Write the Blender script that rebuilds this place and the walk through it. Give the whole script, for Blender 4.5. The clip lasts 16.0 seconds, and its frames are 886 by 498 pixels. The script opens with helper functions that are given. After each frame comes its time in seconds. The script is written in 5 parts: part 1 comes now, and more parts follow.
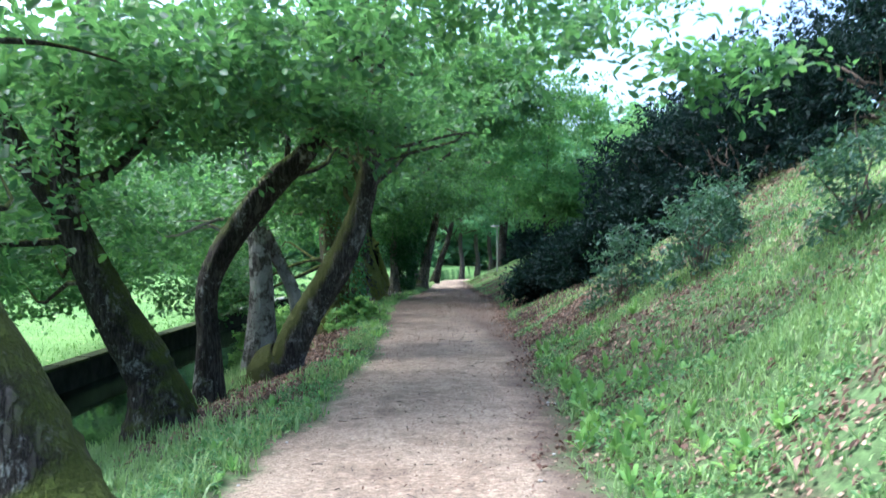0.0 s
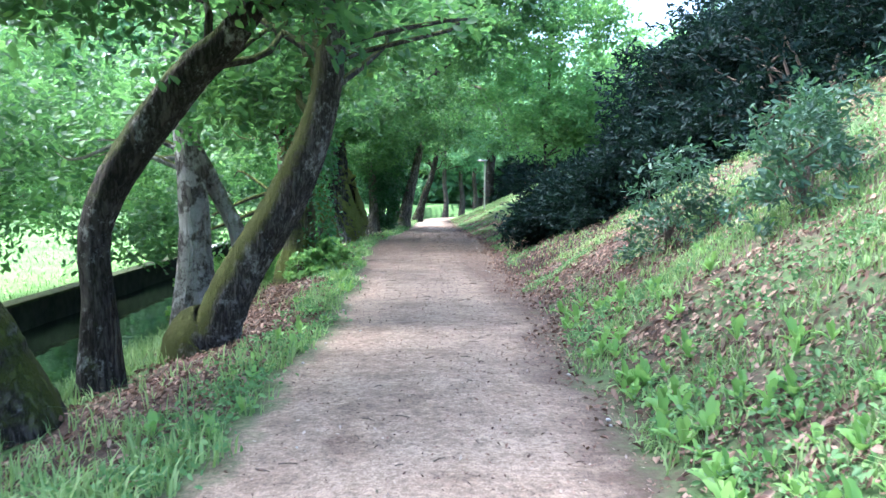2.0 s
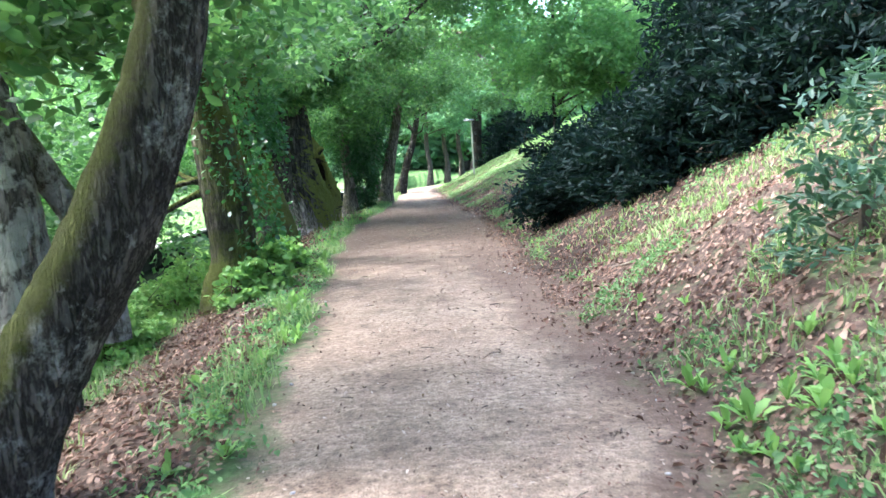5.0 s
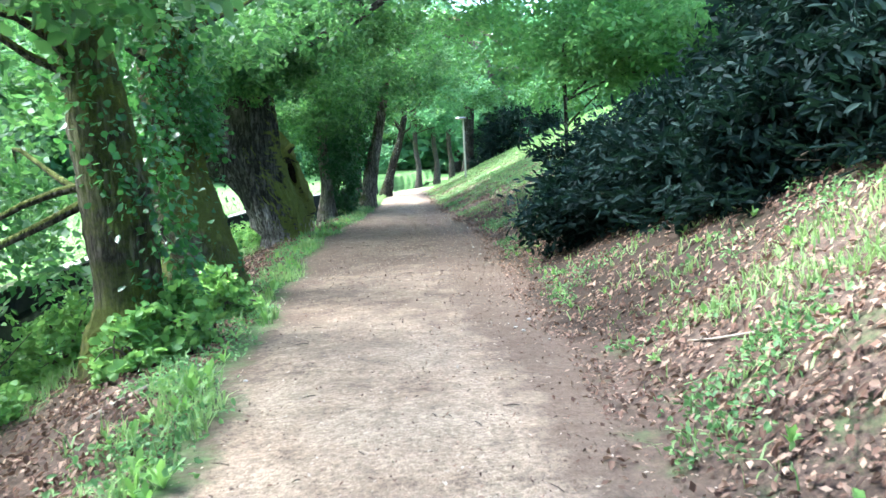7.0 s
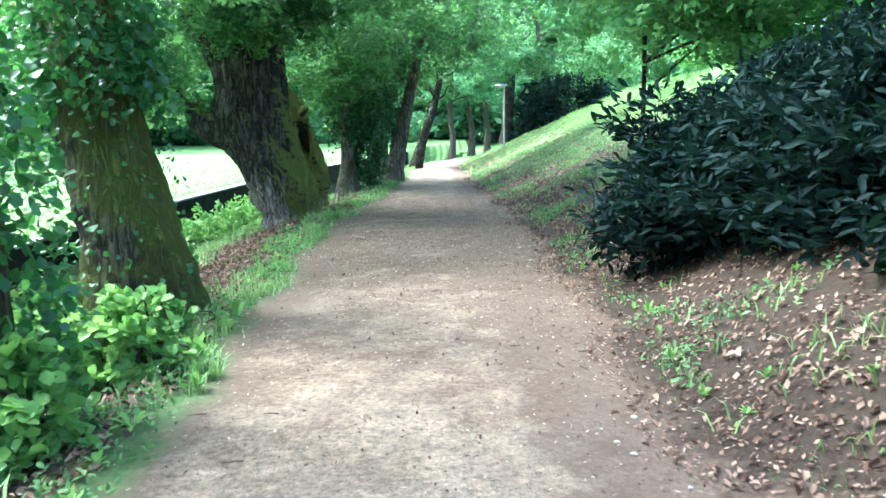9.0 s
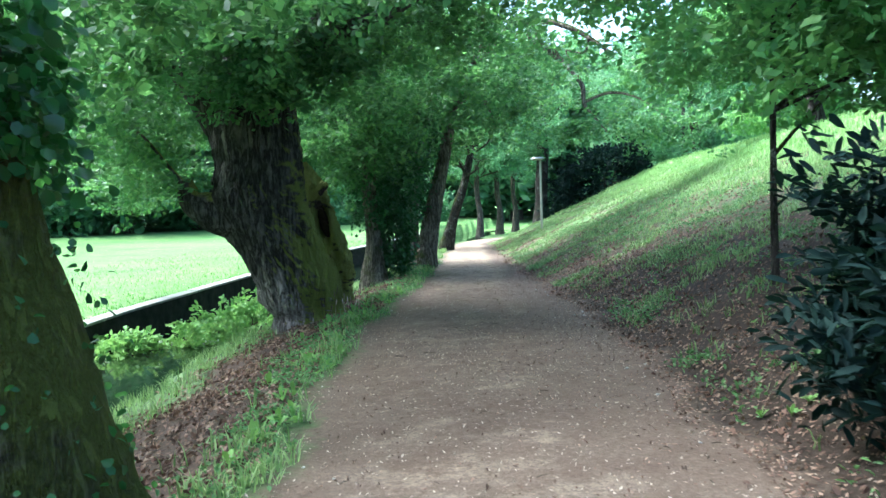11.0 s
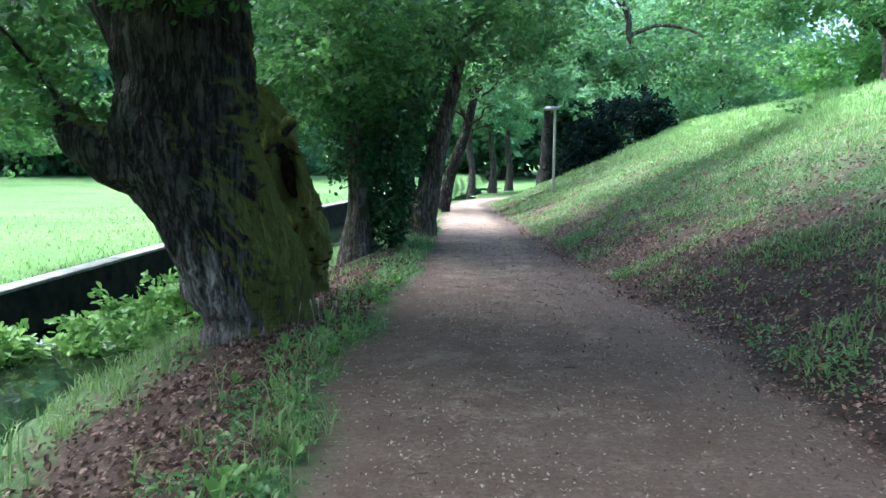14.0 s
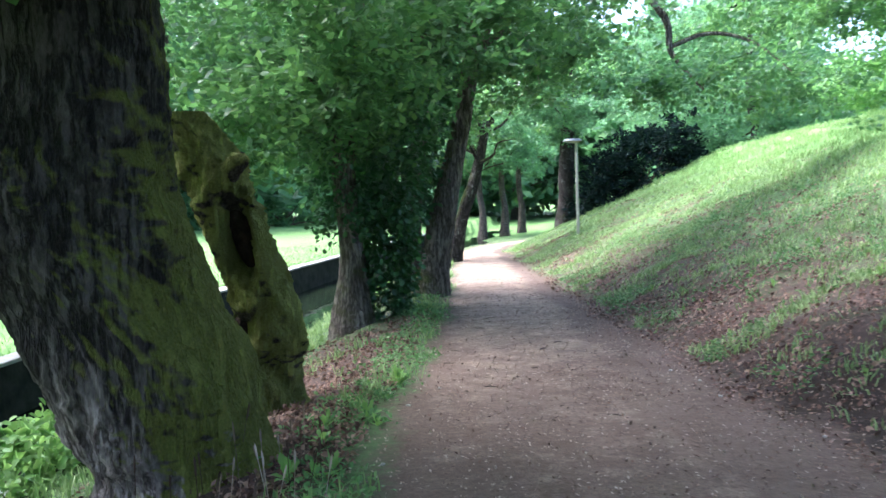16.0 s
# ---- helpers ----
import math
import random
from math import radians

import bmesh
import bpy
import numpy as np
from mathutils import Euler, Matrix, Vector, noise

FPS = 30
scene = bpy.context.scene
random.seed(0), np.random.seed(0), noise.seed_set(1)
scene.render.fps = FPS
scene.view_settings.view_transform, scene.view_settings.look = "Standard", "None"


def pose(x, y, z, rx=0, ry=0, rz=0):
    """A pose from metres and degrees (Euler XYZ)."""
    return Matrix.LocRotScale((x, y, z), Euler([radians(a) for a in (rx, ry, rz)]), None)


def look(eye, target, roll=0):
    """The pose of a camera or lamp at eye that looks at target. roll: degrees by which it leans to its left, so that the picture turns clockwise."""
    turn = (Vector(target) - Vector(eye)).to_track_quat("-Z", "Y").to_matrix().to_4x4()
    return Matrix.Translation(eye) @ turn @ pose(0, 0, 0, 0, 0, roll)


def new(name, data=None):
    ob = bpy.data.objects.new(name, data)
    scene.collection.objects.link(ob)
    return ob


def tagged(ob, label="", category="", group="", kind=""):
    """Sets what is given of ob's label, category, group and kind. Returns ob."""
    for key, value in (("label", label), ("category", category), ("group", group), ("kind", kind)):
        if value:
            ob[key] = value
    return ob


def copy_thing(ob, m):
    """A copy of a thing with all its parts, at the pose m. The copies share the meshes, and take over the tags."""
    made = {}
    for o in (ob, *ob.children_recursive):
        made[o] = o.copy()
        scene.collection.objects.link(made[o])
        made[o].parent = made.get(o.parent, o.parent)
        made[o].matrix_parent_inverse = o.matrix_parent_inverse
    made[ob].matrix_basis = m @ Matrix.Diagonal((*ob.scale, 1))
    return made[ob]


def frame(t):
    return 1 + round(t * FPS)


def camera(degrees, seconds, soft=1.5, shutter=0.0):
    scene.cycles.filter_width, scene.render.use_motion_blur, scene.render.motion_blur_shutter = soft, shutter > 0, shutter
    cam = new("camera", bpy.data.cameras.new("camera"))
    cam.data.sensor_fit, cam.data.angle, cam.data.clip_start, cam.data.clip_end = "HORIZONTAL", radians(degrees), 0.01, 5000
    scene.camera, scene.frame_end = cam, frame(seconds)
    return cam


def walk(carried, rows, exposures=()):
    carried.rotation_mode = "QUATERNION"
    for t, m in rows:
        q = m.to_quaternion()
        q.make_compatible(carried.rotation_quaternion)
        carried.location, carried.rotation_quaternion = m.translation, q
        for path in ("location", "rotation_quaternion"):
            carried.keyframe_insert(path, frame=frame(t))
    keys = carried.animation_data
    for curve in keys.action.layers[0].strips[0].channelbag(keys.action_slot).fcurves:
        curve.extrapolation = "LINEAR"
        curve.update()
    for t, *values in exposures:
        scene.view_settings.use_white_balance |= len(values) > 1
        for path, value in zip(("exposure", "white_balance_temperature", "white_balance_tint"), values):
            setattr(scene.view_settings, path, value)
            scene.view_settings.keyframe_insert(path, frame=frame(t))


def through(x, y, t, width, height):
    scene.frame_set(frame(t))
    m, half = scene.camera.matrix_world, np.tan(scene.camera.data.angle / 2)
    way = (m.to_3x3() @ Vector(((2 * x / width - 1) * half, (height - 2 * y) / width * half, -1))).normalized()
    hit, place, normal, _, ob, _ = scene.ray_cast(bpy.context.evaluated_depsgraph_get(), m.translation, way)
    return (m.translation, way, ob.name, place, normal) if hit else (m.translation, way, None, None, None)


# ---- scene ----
cam = camera(55.2, 16.0, soft=1.5, shutter=0.25)
METRES, EYE, TILT, LEAN, TURN = 23.0, 1.4, 0.0, 0.0, 0.0
ROWS = [
    (0.0, 0.0, 0.0, 0.0, 0.0, -0.08, -0.03),
    (0.5, -0.0021, 0.0346, -0.0021, -0.35, -3.84, 1.75),
    (1.0, -0.0027, 0.0683, -0.0032, -0.28, -4.0, 0.88),
    (1.5, -0.0051, 0.1005, -0.0042, -1.01, -4.51, -1.92),
    (2.0, -0.0035, 0.1316, -0.0046, -1.22, -4.26, -0.42),
    (2.5, -0.0016, 0.1591, -0.0045, -1.88, -4.99, 0.62),
    (3.0, 0.0011, 0.1882, -0.0034, -2.9, -5.99, 4.25),
    (3.5, 0.0018, 0.2188, -0.0027, -0.89, -8.8, 7.62),
    (4.0, 0.0002, 0.2492, -0.0019, -4.9, -8.97, 6.46),
    (4.5, -0.0009, 0.2811, -0.0028, -4.02, -9.86, 6.7),
    (5.0, -0.0041, 0.312, -0.0028, -2.49, -6.69, 3.77),
    (7.5, 0.0046, 0.468, -0.0026, -3.12, -6.73, 2.75),
    (8.0, 0.0061, 0.4992, -0.0021, -0.66, -5.98, 1.03),
    (8.5, 0.0055, 0.5308, -0.0026, -1.37, -8.07, 0.68),
    (9.0, 0.0048, 0.5635, -0.0029, -0.86, -8.71, 0.59),
    (9.5, 0.0002, 0.5941, -0.004, -2.96, -6.65, 1.23),
    (10.0, -0.0041, 0.6254, -0.0055, -1.41, -3.3, 2.46),
    (12.5, -0.0246, 0.7802, -0.0033, 2.02, -5.51, 0.78),
    (13.0, -0.0279, 0.8109, -0.0042, 0.8, -7.86, -0.3),
    (13.5, -0.0289, 0.8417, -0.0051, -0.58, -6.27, 0.02),
    (14.0, -0.0326, 0.8714, -0.0065, -0.83, -6.52, -0.5),
    (14.5, -0.0346, 0.901, -0.0069, -1.8, -7.11, 3.29),
    (15.0, -0.0366, 0.9321, -0.0071, -0.44, -4.15, 1.43),
    (15.5, -0.0355, 0.9627, -0.0068, -3.21, -3.31, 0.91),
    (16.0, -0.034, 0.995, -0.0068, -0.39, -3.61, 1.92),
]
EXPOSURES = [(0.0, 2.35, 5250, 6), (1.5, 2.8, 5300, 9), (2.0, 3.15, 5250, 12), (3.0, 3.25, 5450, 12), (4.5, 3.3, 5550, 12), (7.5, 3.5, 5300, 0), (9.0, 3.6, 5150, -4), (9.5, 3.6, 5150, -6), (10.0, 3.4, 5200, -7), (12.5, 2.45, 5150, 9), (14.5, 2.6, 5150, 9), (15.0, 2.65, 5200, 10), (15.4, 2.6, 5300, 11), (16.0, 3.0, 5400, 17)]
walk(cam, [(t, pose(0, 0, EYE, TILT, LEAN, TURN) @ pose(METRES * x, METRES * y, METRES * z, 90 + pitch, roll, yaw)) for t, x, y, z, yaw, pitch, roll in ROWS],
     exposures=EXPOSURES)

# ---- light: bright overcast sky above a leafy canopy ----
SUN_ELEV, SUN_ROT = radians(54), radians(-72)
world = bpy.data.worlds.new("overcast_sky")
scene.world = world
world.use_nodes = True
wn = world.node_tree
sky = wn.nodes.new("ShaderNodeTexSky")
sky.sky_type = "NISHITA"
sky.sun_disc = False
sky.sun_elevation, sky.sun_rotation = SUN_ELEV, SUN_ROT
sky.air_density, sky.dust_density, sky.ozone_density = 0.8, 6.0, 1.0
wn.links.new(sky.outputs[0], wn.nodes["Background"].inputs[0])
wn.nodes["Background"].inputs[1].default_value = 0.15
sun = new("sun", bpy.data.lights.new("sun", "SUN"))
sun.data.energy, sun.data.angle, sun.data.color = 1.1, radians(26), (1.0, 0.97, 0.92)
sun_way = Vector((math.sin(SUN_ROT) * math.cos(SUN_ELEV), math.cos(SUN_ROT) * math.cos(SUN_ELEV), math.sin(SUN_ELEV)))
sun.matrix_world = look(sun_way * 60, (0, 0, 0))


# ---- materials ----
class Mat:
    """A small wrapper round a node material."""

    def __init__(self, name, rough=0.8, spec=0.3):
        self.m = bpy.data.materials.new(name)
        self.m.use_nodes = True
        self.t = self.m.node_tree
        self.p = self.t.nodes["Principled BSDF"]
        self.p.inputs["Roughness"].default_value = rough
        self.p.inputs["Specular IOR Level"].default_value = spec
        self.place = self.t.nodes.new("ShaderNodeNewGeometry")

    def link(self, a, b):
        self.t.links.new(a, b)

    def noise(self, scale, detail=6.0, rough=0.6, stretch=None):
        n = self.t.nodes.new("ShaderNodeTexNoise")
        n.inputs["Scale"].default_value, n.inputs["Detail"].default_value, n.inputs["Roughness"].default_value = scale, detail, rough
        if stretch:
            mp = self.t.nodes.new("ShaderNodeMapping")
            mp.inputs["Scale"].default_value = stretch
            self.link(self.place.outputs["Position"], mp.inputs["Vector"])
            self.link(mp.outputs[0], n.inputs["Vector"])
        else:
            self.link(self.place.outputs["Position"], n.inputs["Vector"])
        return n.outputs["Fac"]

    def voronoi(self, scale, feature="F1", stretch=(1, 1, 1)):
        n = self.t.nodes.new("ShaderNodeTexVoronoi")
        n.feature = feature
        n.inputs["Scale"].default_value = scale
        mp = self.t.nodes.new("ShaderNodeMapping")
        mp.inputs["Scale"].default_value = stretch
        self.link(self.place.outputs["Position"], mp.inputs["Vector"])
        self.link(mp.outputs[0], n.inputs["Vector"])
        return n.outputs["Distance"]

    def ramp(self, fac, stops):
        r = self.t.nodes.new("ShaderNodeValToRGB")
        while len(r.color_ramp.elements) < len(stops):
            r.color_ramp.elements.new(0.5)
        for e, (at, c) in zip(r.color_ramp.elements, stops):
            e.position, e.color = at, (*c, 1) if len(c) == 3 else c
        self.link(fac, r.inputs[0])
        return r.outputs[0]

    def grey(self, fac, lo, hi):
        if lo > hi:
            return self.ramp(fac, [(hi, (1, 1, 1)), (lo, (0, 0, 0))])
        return self.ramp(fac, [(lo, (0, 0, 0)), (hi, (1, 1, 1))])

    def math(self, op, a, b):
        n = self.t.nodes.new("ShaderNodeMath")
        n.operation = op
        for i, v in enumerate((a, b)):
            if isinstance(v, (int, float)):
                n.inputs[i].default_value = v
            else:
                self.link(v, n.inputs[i])
        return n.outputs[0]

    def mix(self, fac, a, b, blend="MIX"):
        n = self.t.nodes.new("ShaderNodeMix")
        n.data_type, n.blend_type = "RGBA", blend
        for i, v in ((0, fac), (6, a), (7, b)):
            if isinstance(v, tuple):
                n.inputs[i].default_value = (*v, 1)
            elif isinstance(v, (int, float)):
                n.inputs[i].default_value = v
            else:
                self.link(v, n.inputs[i])
        return n.outputs[2]

    def attr(self, name):
        n = self.t.nodes.new("ShaderNodeAttribute")
        n.attribute_name = name
        return n.outputs["Fac"]

    def color(self, c):
        if isinstance(c, tuple):
            self.p.inputs["Base Color"].default_value = (*c, 1)
        else:
            self.link(c, self.p.inputs["Base Color"])

    def bump(self, height, strength=0.5, distance=0.02):
        b = self.t.nodes.new("ShaderNodeBump")
        b.inputs["Strength"].default_value, b.inputs["Distance"].default_value = strength, distance
        self.link(height, b.inputs["Height"])
        self.link(b.outputs[0], self.p.inputs["Normal"])


def leaf_material(name, dark, mid, light, through_colour, through=0.4, rough=0.5, spec=0.35, vary=0.7, drift=1.0):
    """Leaves: each leaf its own tint, light shines through."""
    k = Mat(name, rough, spec)
    fac = k.place.outputs["Random Per Island"]
    patch = k.noise(0.9, 4)
    tuft = k.noise(3.2, 3)
    f = k.math("ADD", k.math("MULTIPLY", k.math("SUBTRACT", fac, 0.5), vary), k.math("ADD", 0.467, k.math("MULTIPLY", k.math("SUBTRACT", patch, 0.5), 1.3 * drift)))
    f = k.math("ADD", f, k.math("MULTIPLY", k.math("SUBTRACT", tuft, 0.5), 1.1 * drift))
    col = k.ramp(f, [(0.05, dark), (0.5, mid), (0.98, light)])
    k.color(col)
    tr = k.t.nodes.new("ShaderNodeBsdfTranslucent")
    k.link(k.mix(0.75, col, through_colour), tr.inputs["Color"])
    mx = k.t.nodes.new("ShaderNodeMixShader")
    mx.inputs[0].default_value = through
    k.link(k.p.outputs[0], mx.inputs[1])
    k.link(tr.outputs[0], mx.inputs[2])
    k.link(mx.outputs[0], k.t.nodes["Material Output"].inputs["Surface"])
    return k.m


OAK_LEAF = leaf_material("oak_leaf", (0.017, 0.051, 0.026), (0.054, 0.132, 0.052), (0.168, 0.275, 0.070), (0.16, 0.35, 0.085), 0.42)
FAR_LEAF = leaf_material("far_leaf", (0.040, 0.10, 0.048), (0.085, 0.19, 0.08), (0.19, 0.32, 0.115), (0.20, 0.43, 0.17), 0.4)
YOUNG_LEAF = leaf_material("young_oak_leaf", (0.045, 0.12, 0.04), (0.10, 0.235, 0.07), (0.22, 0.39, 0.11), (0.26, 0.50, 0.12), 0.45)
IVY_LEAF = leaf_material("ivy_leaf", (0.016, 0.058, 0.022), (0.04, 0.125, 0.038), (0.10, 0.25, 0.06), (0.16, 0.42, 0.08), 0.3, 0.35, 0.5)
# ivy_leaf again, darkened so the shade round the far trunks is in its colour
SHADED_IVY = leaf_material("shaded_ivy_leaf", (0.012, 0.042, 0.018), (0.026, 0.082, 0.03), (0.06, 0.15, 0.045), (0.09, 0.24, 0.05), 0.25, 0.4, 0.45)
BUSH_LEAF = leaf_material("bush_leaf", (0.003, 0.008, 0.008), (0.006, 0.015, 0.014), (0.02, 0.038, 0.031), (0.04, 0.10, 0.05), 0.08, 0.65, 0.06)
SHRUB_LEAF = leaf_material("shrub_leaf", (0.018, 0.048, 0.030), (0.038, 0.088, 0.055), (0.085, 0.155, 0.09), (0.12, 0.25, 0.09), 0.25)
WEED_LEAF = leaf_material("weed_leaf", (0.10, 0.22, 0.06), (0.18, 0.34, 0.085), (0.30, 0.46, 0.13), (0.28, 0.48, 0.11), 0.38)
GRASS = leaf_material("grass_blade", (0.10, 0.17, 0.058), (0.175, 0.285, 0.095), (0.33, 0.43, 0.175), (0.30, 0.45, 0.14), 0.35)
COVER = leaf_material("ground_cover_leaf", (0.06, 0.125, 0.045), (0.12, 0.235, 0.08), (0.23, 0.35, 0.13), (0.2, 0.4, 0.12), 0.3)
CHIP = leaf_material("pale_leaf_crumb", (0.07, 0.045, 0.035), (0.22, 0.165, 0.125), (0.46, 0.38, 0.31), (0.3, 0.22, 0.15), 0.05, 0.9, 0.1, 1.2, 0.5)
LAWN_GRASS = leaf_material("lawn_blade", (0.08, 0.17, 0.045), (0.125, 0.24, 0.062), (0.20, 0.31, 0.105), (0.22, 0.40, 0.09), 0.35)
CREST_GRASS = leaf_material("crest_blade", (0.12, 0.225, 0.07), (0.19, 0.32, 0.10), (0.31, 0.42, 0.17), (0.29, 0.47, 0.13), 0.35)
DEAD_LEAF = leaf_material("dead_leaf", (0.05, 0.028, 0.020), (0.155, 0.088, 0.063), (0.33, 0.228, 0.168), (0.28, 0.18, 0.12), 0.12, 0.75, 0.2, 1.25, 0.45)


def bark_material(name, dark, light, moss_amount, coarse=1.0, side=0.0, moss=(0.070, 0.088, 0.016), pale=None, climb=0.0, bare=None, lichen=0.0):
    k = Mat(name, 0.9, 0.15)
    warp = k.noise(16 * coarse, 5, 0.62, (1, 1, 0.16))
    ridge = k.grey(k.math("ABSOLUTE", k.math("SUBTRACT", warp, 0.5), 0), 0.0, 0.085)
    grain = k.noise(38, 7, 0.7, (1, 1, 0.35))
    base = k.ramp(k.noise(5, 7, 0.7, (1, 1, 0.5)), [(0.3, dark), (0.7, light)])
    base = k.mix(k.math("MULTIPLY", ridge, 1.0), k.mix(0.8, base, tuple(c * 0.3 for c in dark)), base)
    base = k.mix(0.55, base, k.ramp(grain, [(0.35, (0.35, 0.35, 0.35)), (0.65, (1.25, 1.22, 1.15))]), "MULTIPLY")
    if pale:
        base = k.mix(k.grey(k.noise(6, 4, 0.6), 0.5, 0.58), base, pale)
    if lichen:
        spot = k.math("ADD", k.math("MULTIPLY", k.noise(21, 9, 0.78, (1, 1, 0.7)), 0.7), k.math("MULTIPLY", k.noise(2.6, 5, 0.65), lichen))
        base = k.mix(k.grey(spot, 0.72, 0.82), base, (0.27, 0.268, 0.245))
    sep = k.t.nodes.new("ShaderNodeSeparateXYZ")
    k.link(k.place.outputs["Normal"], sep.inputs[0])
    up = k.math("ADD", k.math("MULTIPLY", sep.outputs["Z"], 0.9), k.math("ADD", k.math("MULTIPLY", k.math("SUBTRACT", k.noise(4.0, 9, 0.76), 0.16), 1.25), k.math("MULTIPLY", sep.outputs["X"], side)))
    if bare:
        place = k.t.nodes.new("ShaderNodeSeparateXYZ")
        k.link(k.place.outputs["Position"], place.inputs[0])
        worn = k.math("SUBTRACT", k.math("MULTIPLY", k.noise(1.8, 5, 0.65, (1, 1, 0.4)), 1.6), k.math("MULTIPLY", place.outputs["Z"], 0.55))
        worn = k.grey(k.math("SUBTRACT", worn, k.math("MULTIPLY", sep.outputs["X"], 0.3)), 0.72, 1.0)
        wood = k.mix(0.8, k.ramp(k.noise(22, 7, 0.7, (1, 1, 0.08)), [(0.35, tuple(c * 0.35 for c in bare)), (0.6, bare)]), k.ramp(ridge, [(0.1, (0.35, 0.33, 0.32)), (0.6, (1, 1, 1))]), "MULTIPLY")
        base = k.mix(worn, base, wood)
    if climb:
        high = k.t.nodes.new("ShaderNodeSeparateXYZ")
        k.link(k.place.outputs["Position"], high.inputs[0])
        up = k.math("SUBTRACT", up, k.math("MULTIPLY", high.outputs["Z"], climb))
    cover = k.grey(up, 0.8 - moss_amount, 1.14 - moss_amount)
    green = k.mix(k.noise(60, 4), tuple(c * 0.45 for c in moss), tuple(c * 1.5 for c in moss))
    k.color(k.mix(cover, base, green))
    k.bump(k.math("ADD", k.math("MULTIPLY", ridge, 0.9), k.math("MULTIPLY", grain, 0.6)), 1.0, 0.035 / coarse ** 0.8)
    return k.m


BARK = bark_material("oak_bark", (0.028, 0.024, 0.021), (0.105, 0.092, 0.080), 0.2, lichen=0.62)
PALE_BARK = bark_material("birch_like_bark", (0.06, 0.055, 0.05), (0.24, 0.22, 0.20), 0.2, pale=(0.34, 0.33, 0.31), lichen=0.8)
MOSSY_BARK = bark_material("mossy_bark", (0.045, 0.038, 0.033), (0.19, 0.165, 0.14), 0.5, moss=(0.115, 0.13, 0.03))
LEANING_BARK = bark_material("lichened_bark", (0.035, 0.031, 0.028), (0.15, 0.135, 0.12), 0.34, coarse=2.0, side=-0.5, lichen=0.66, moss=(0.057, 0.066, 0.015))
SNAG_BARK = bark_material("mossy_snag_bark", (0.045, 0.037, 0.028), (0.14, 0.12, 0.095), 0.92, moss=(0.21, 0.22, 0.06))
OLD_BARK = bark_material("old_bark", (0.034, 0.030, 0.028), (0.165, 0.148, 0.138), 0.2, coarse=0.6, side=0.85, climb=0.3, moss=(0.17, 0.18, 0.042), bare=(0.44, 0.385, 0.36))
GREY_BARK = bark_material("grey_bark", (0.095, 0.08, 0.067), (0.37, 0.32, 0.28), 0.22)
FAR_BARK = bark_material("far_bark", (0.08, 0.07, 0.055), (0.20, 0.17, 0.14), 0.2)


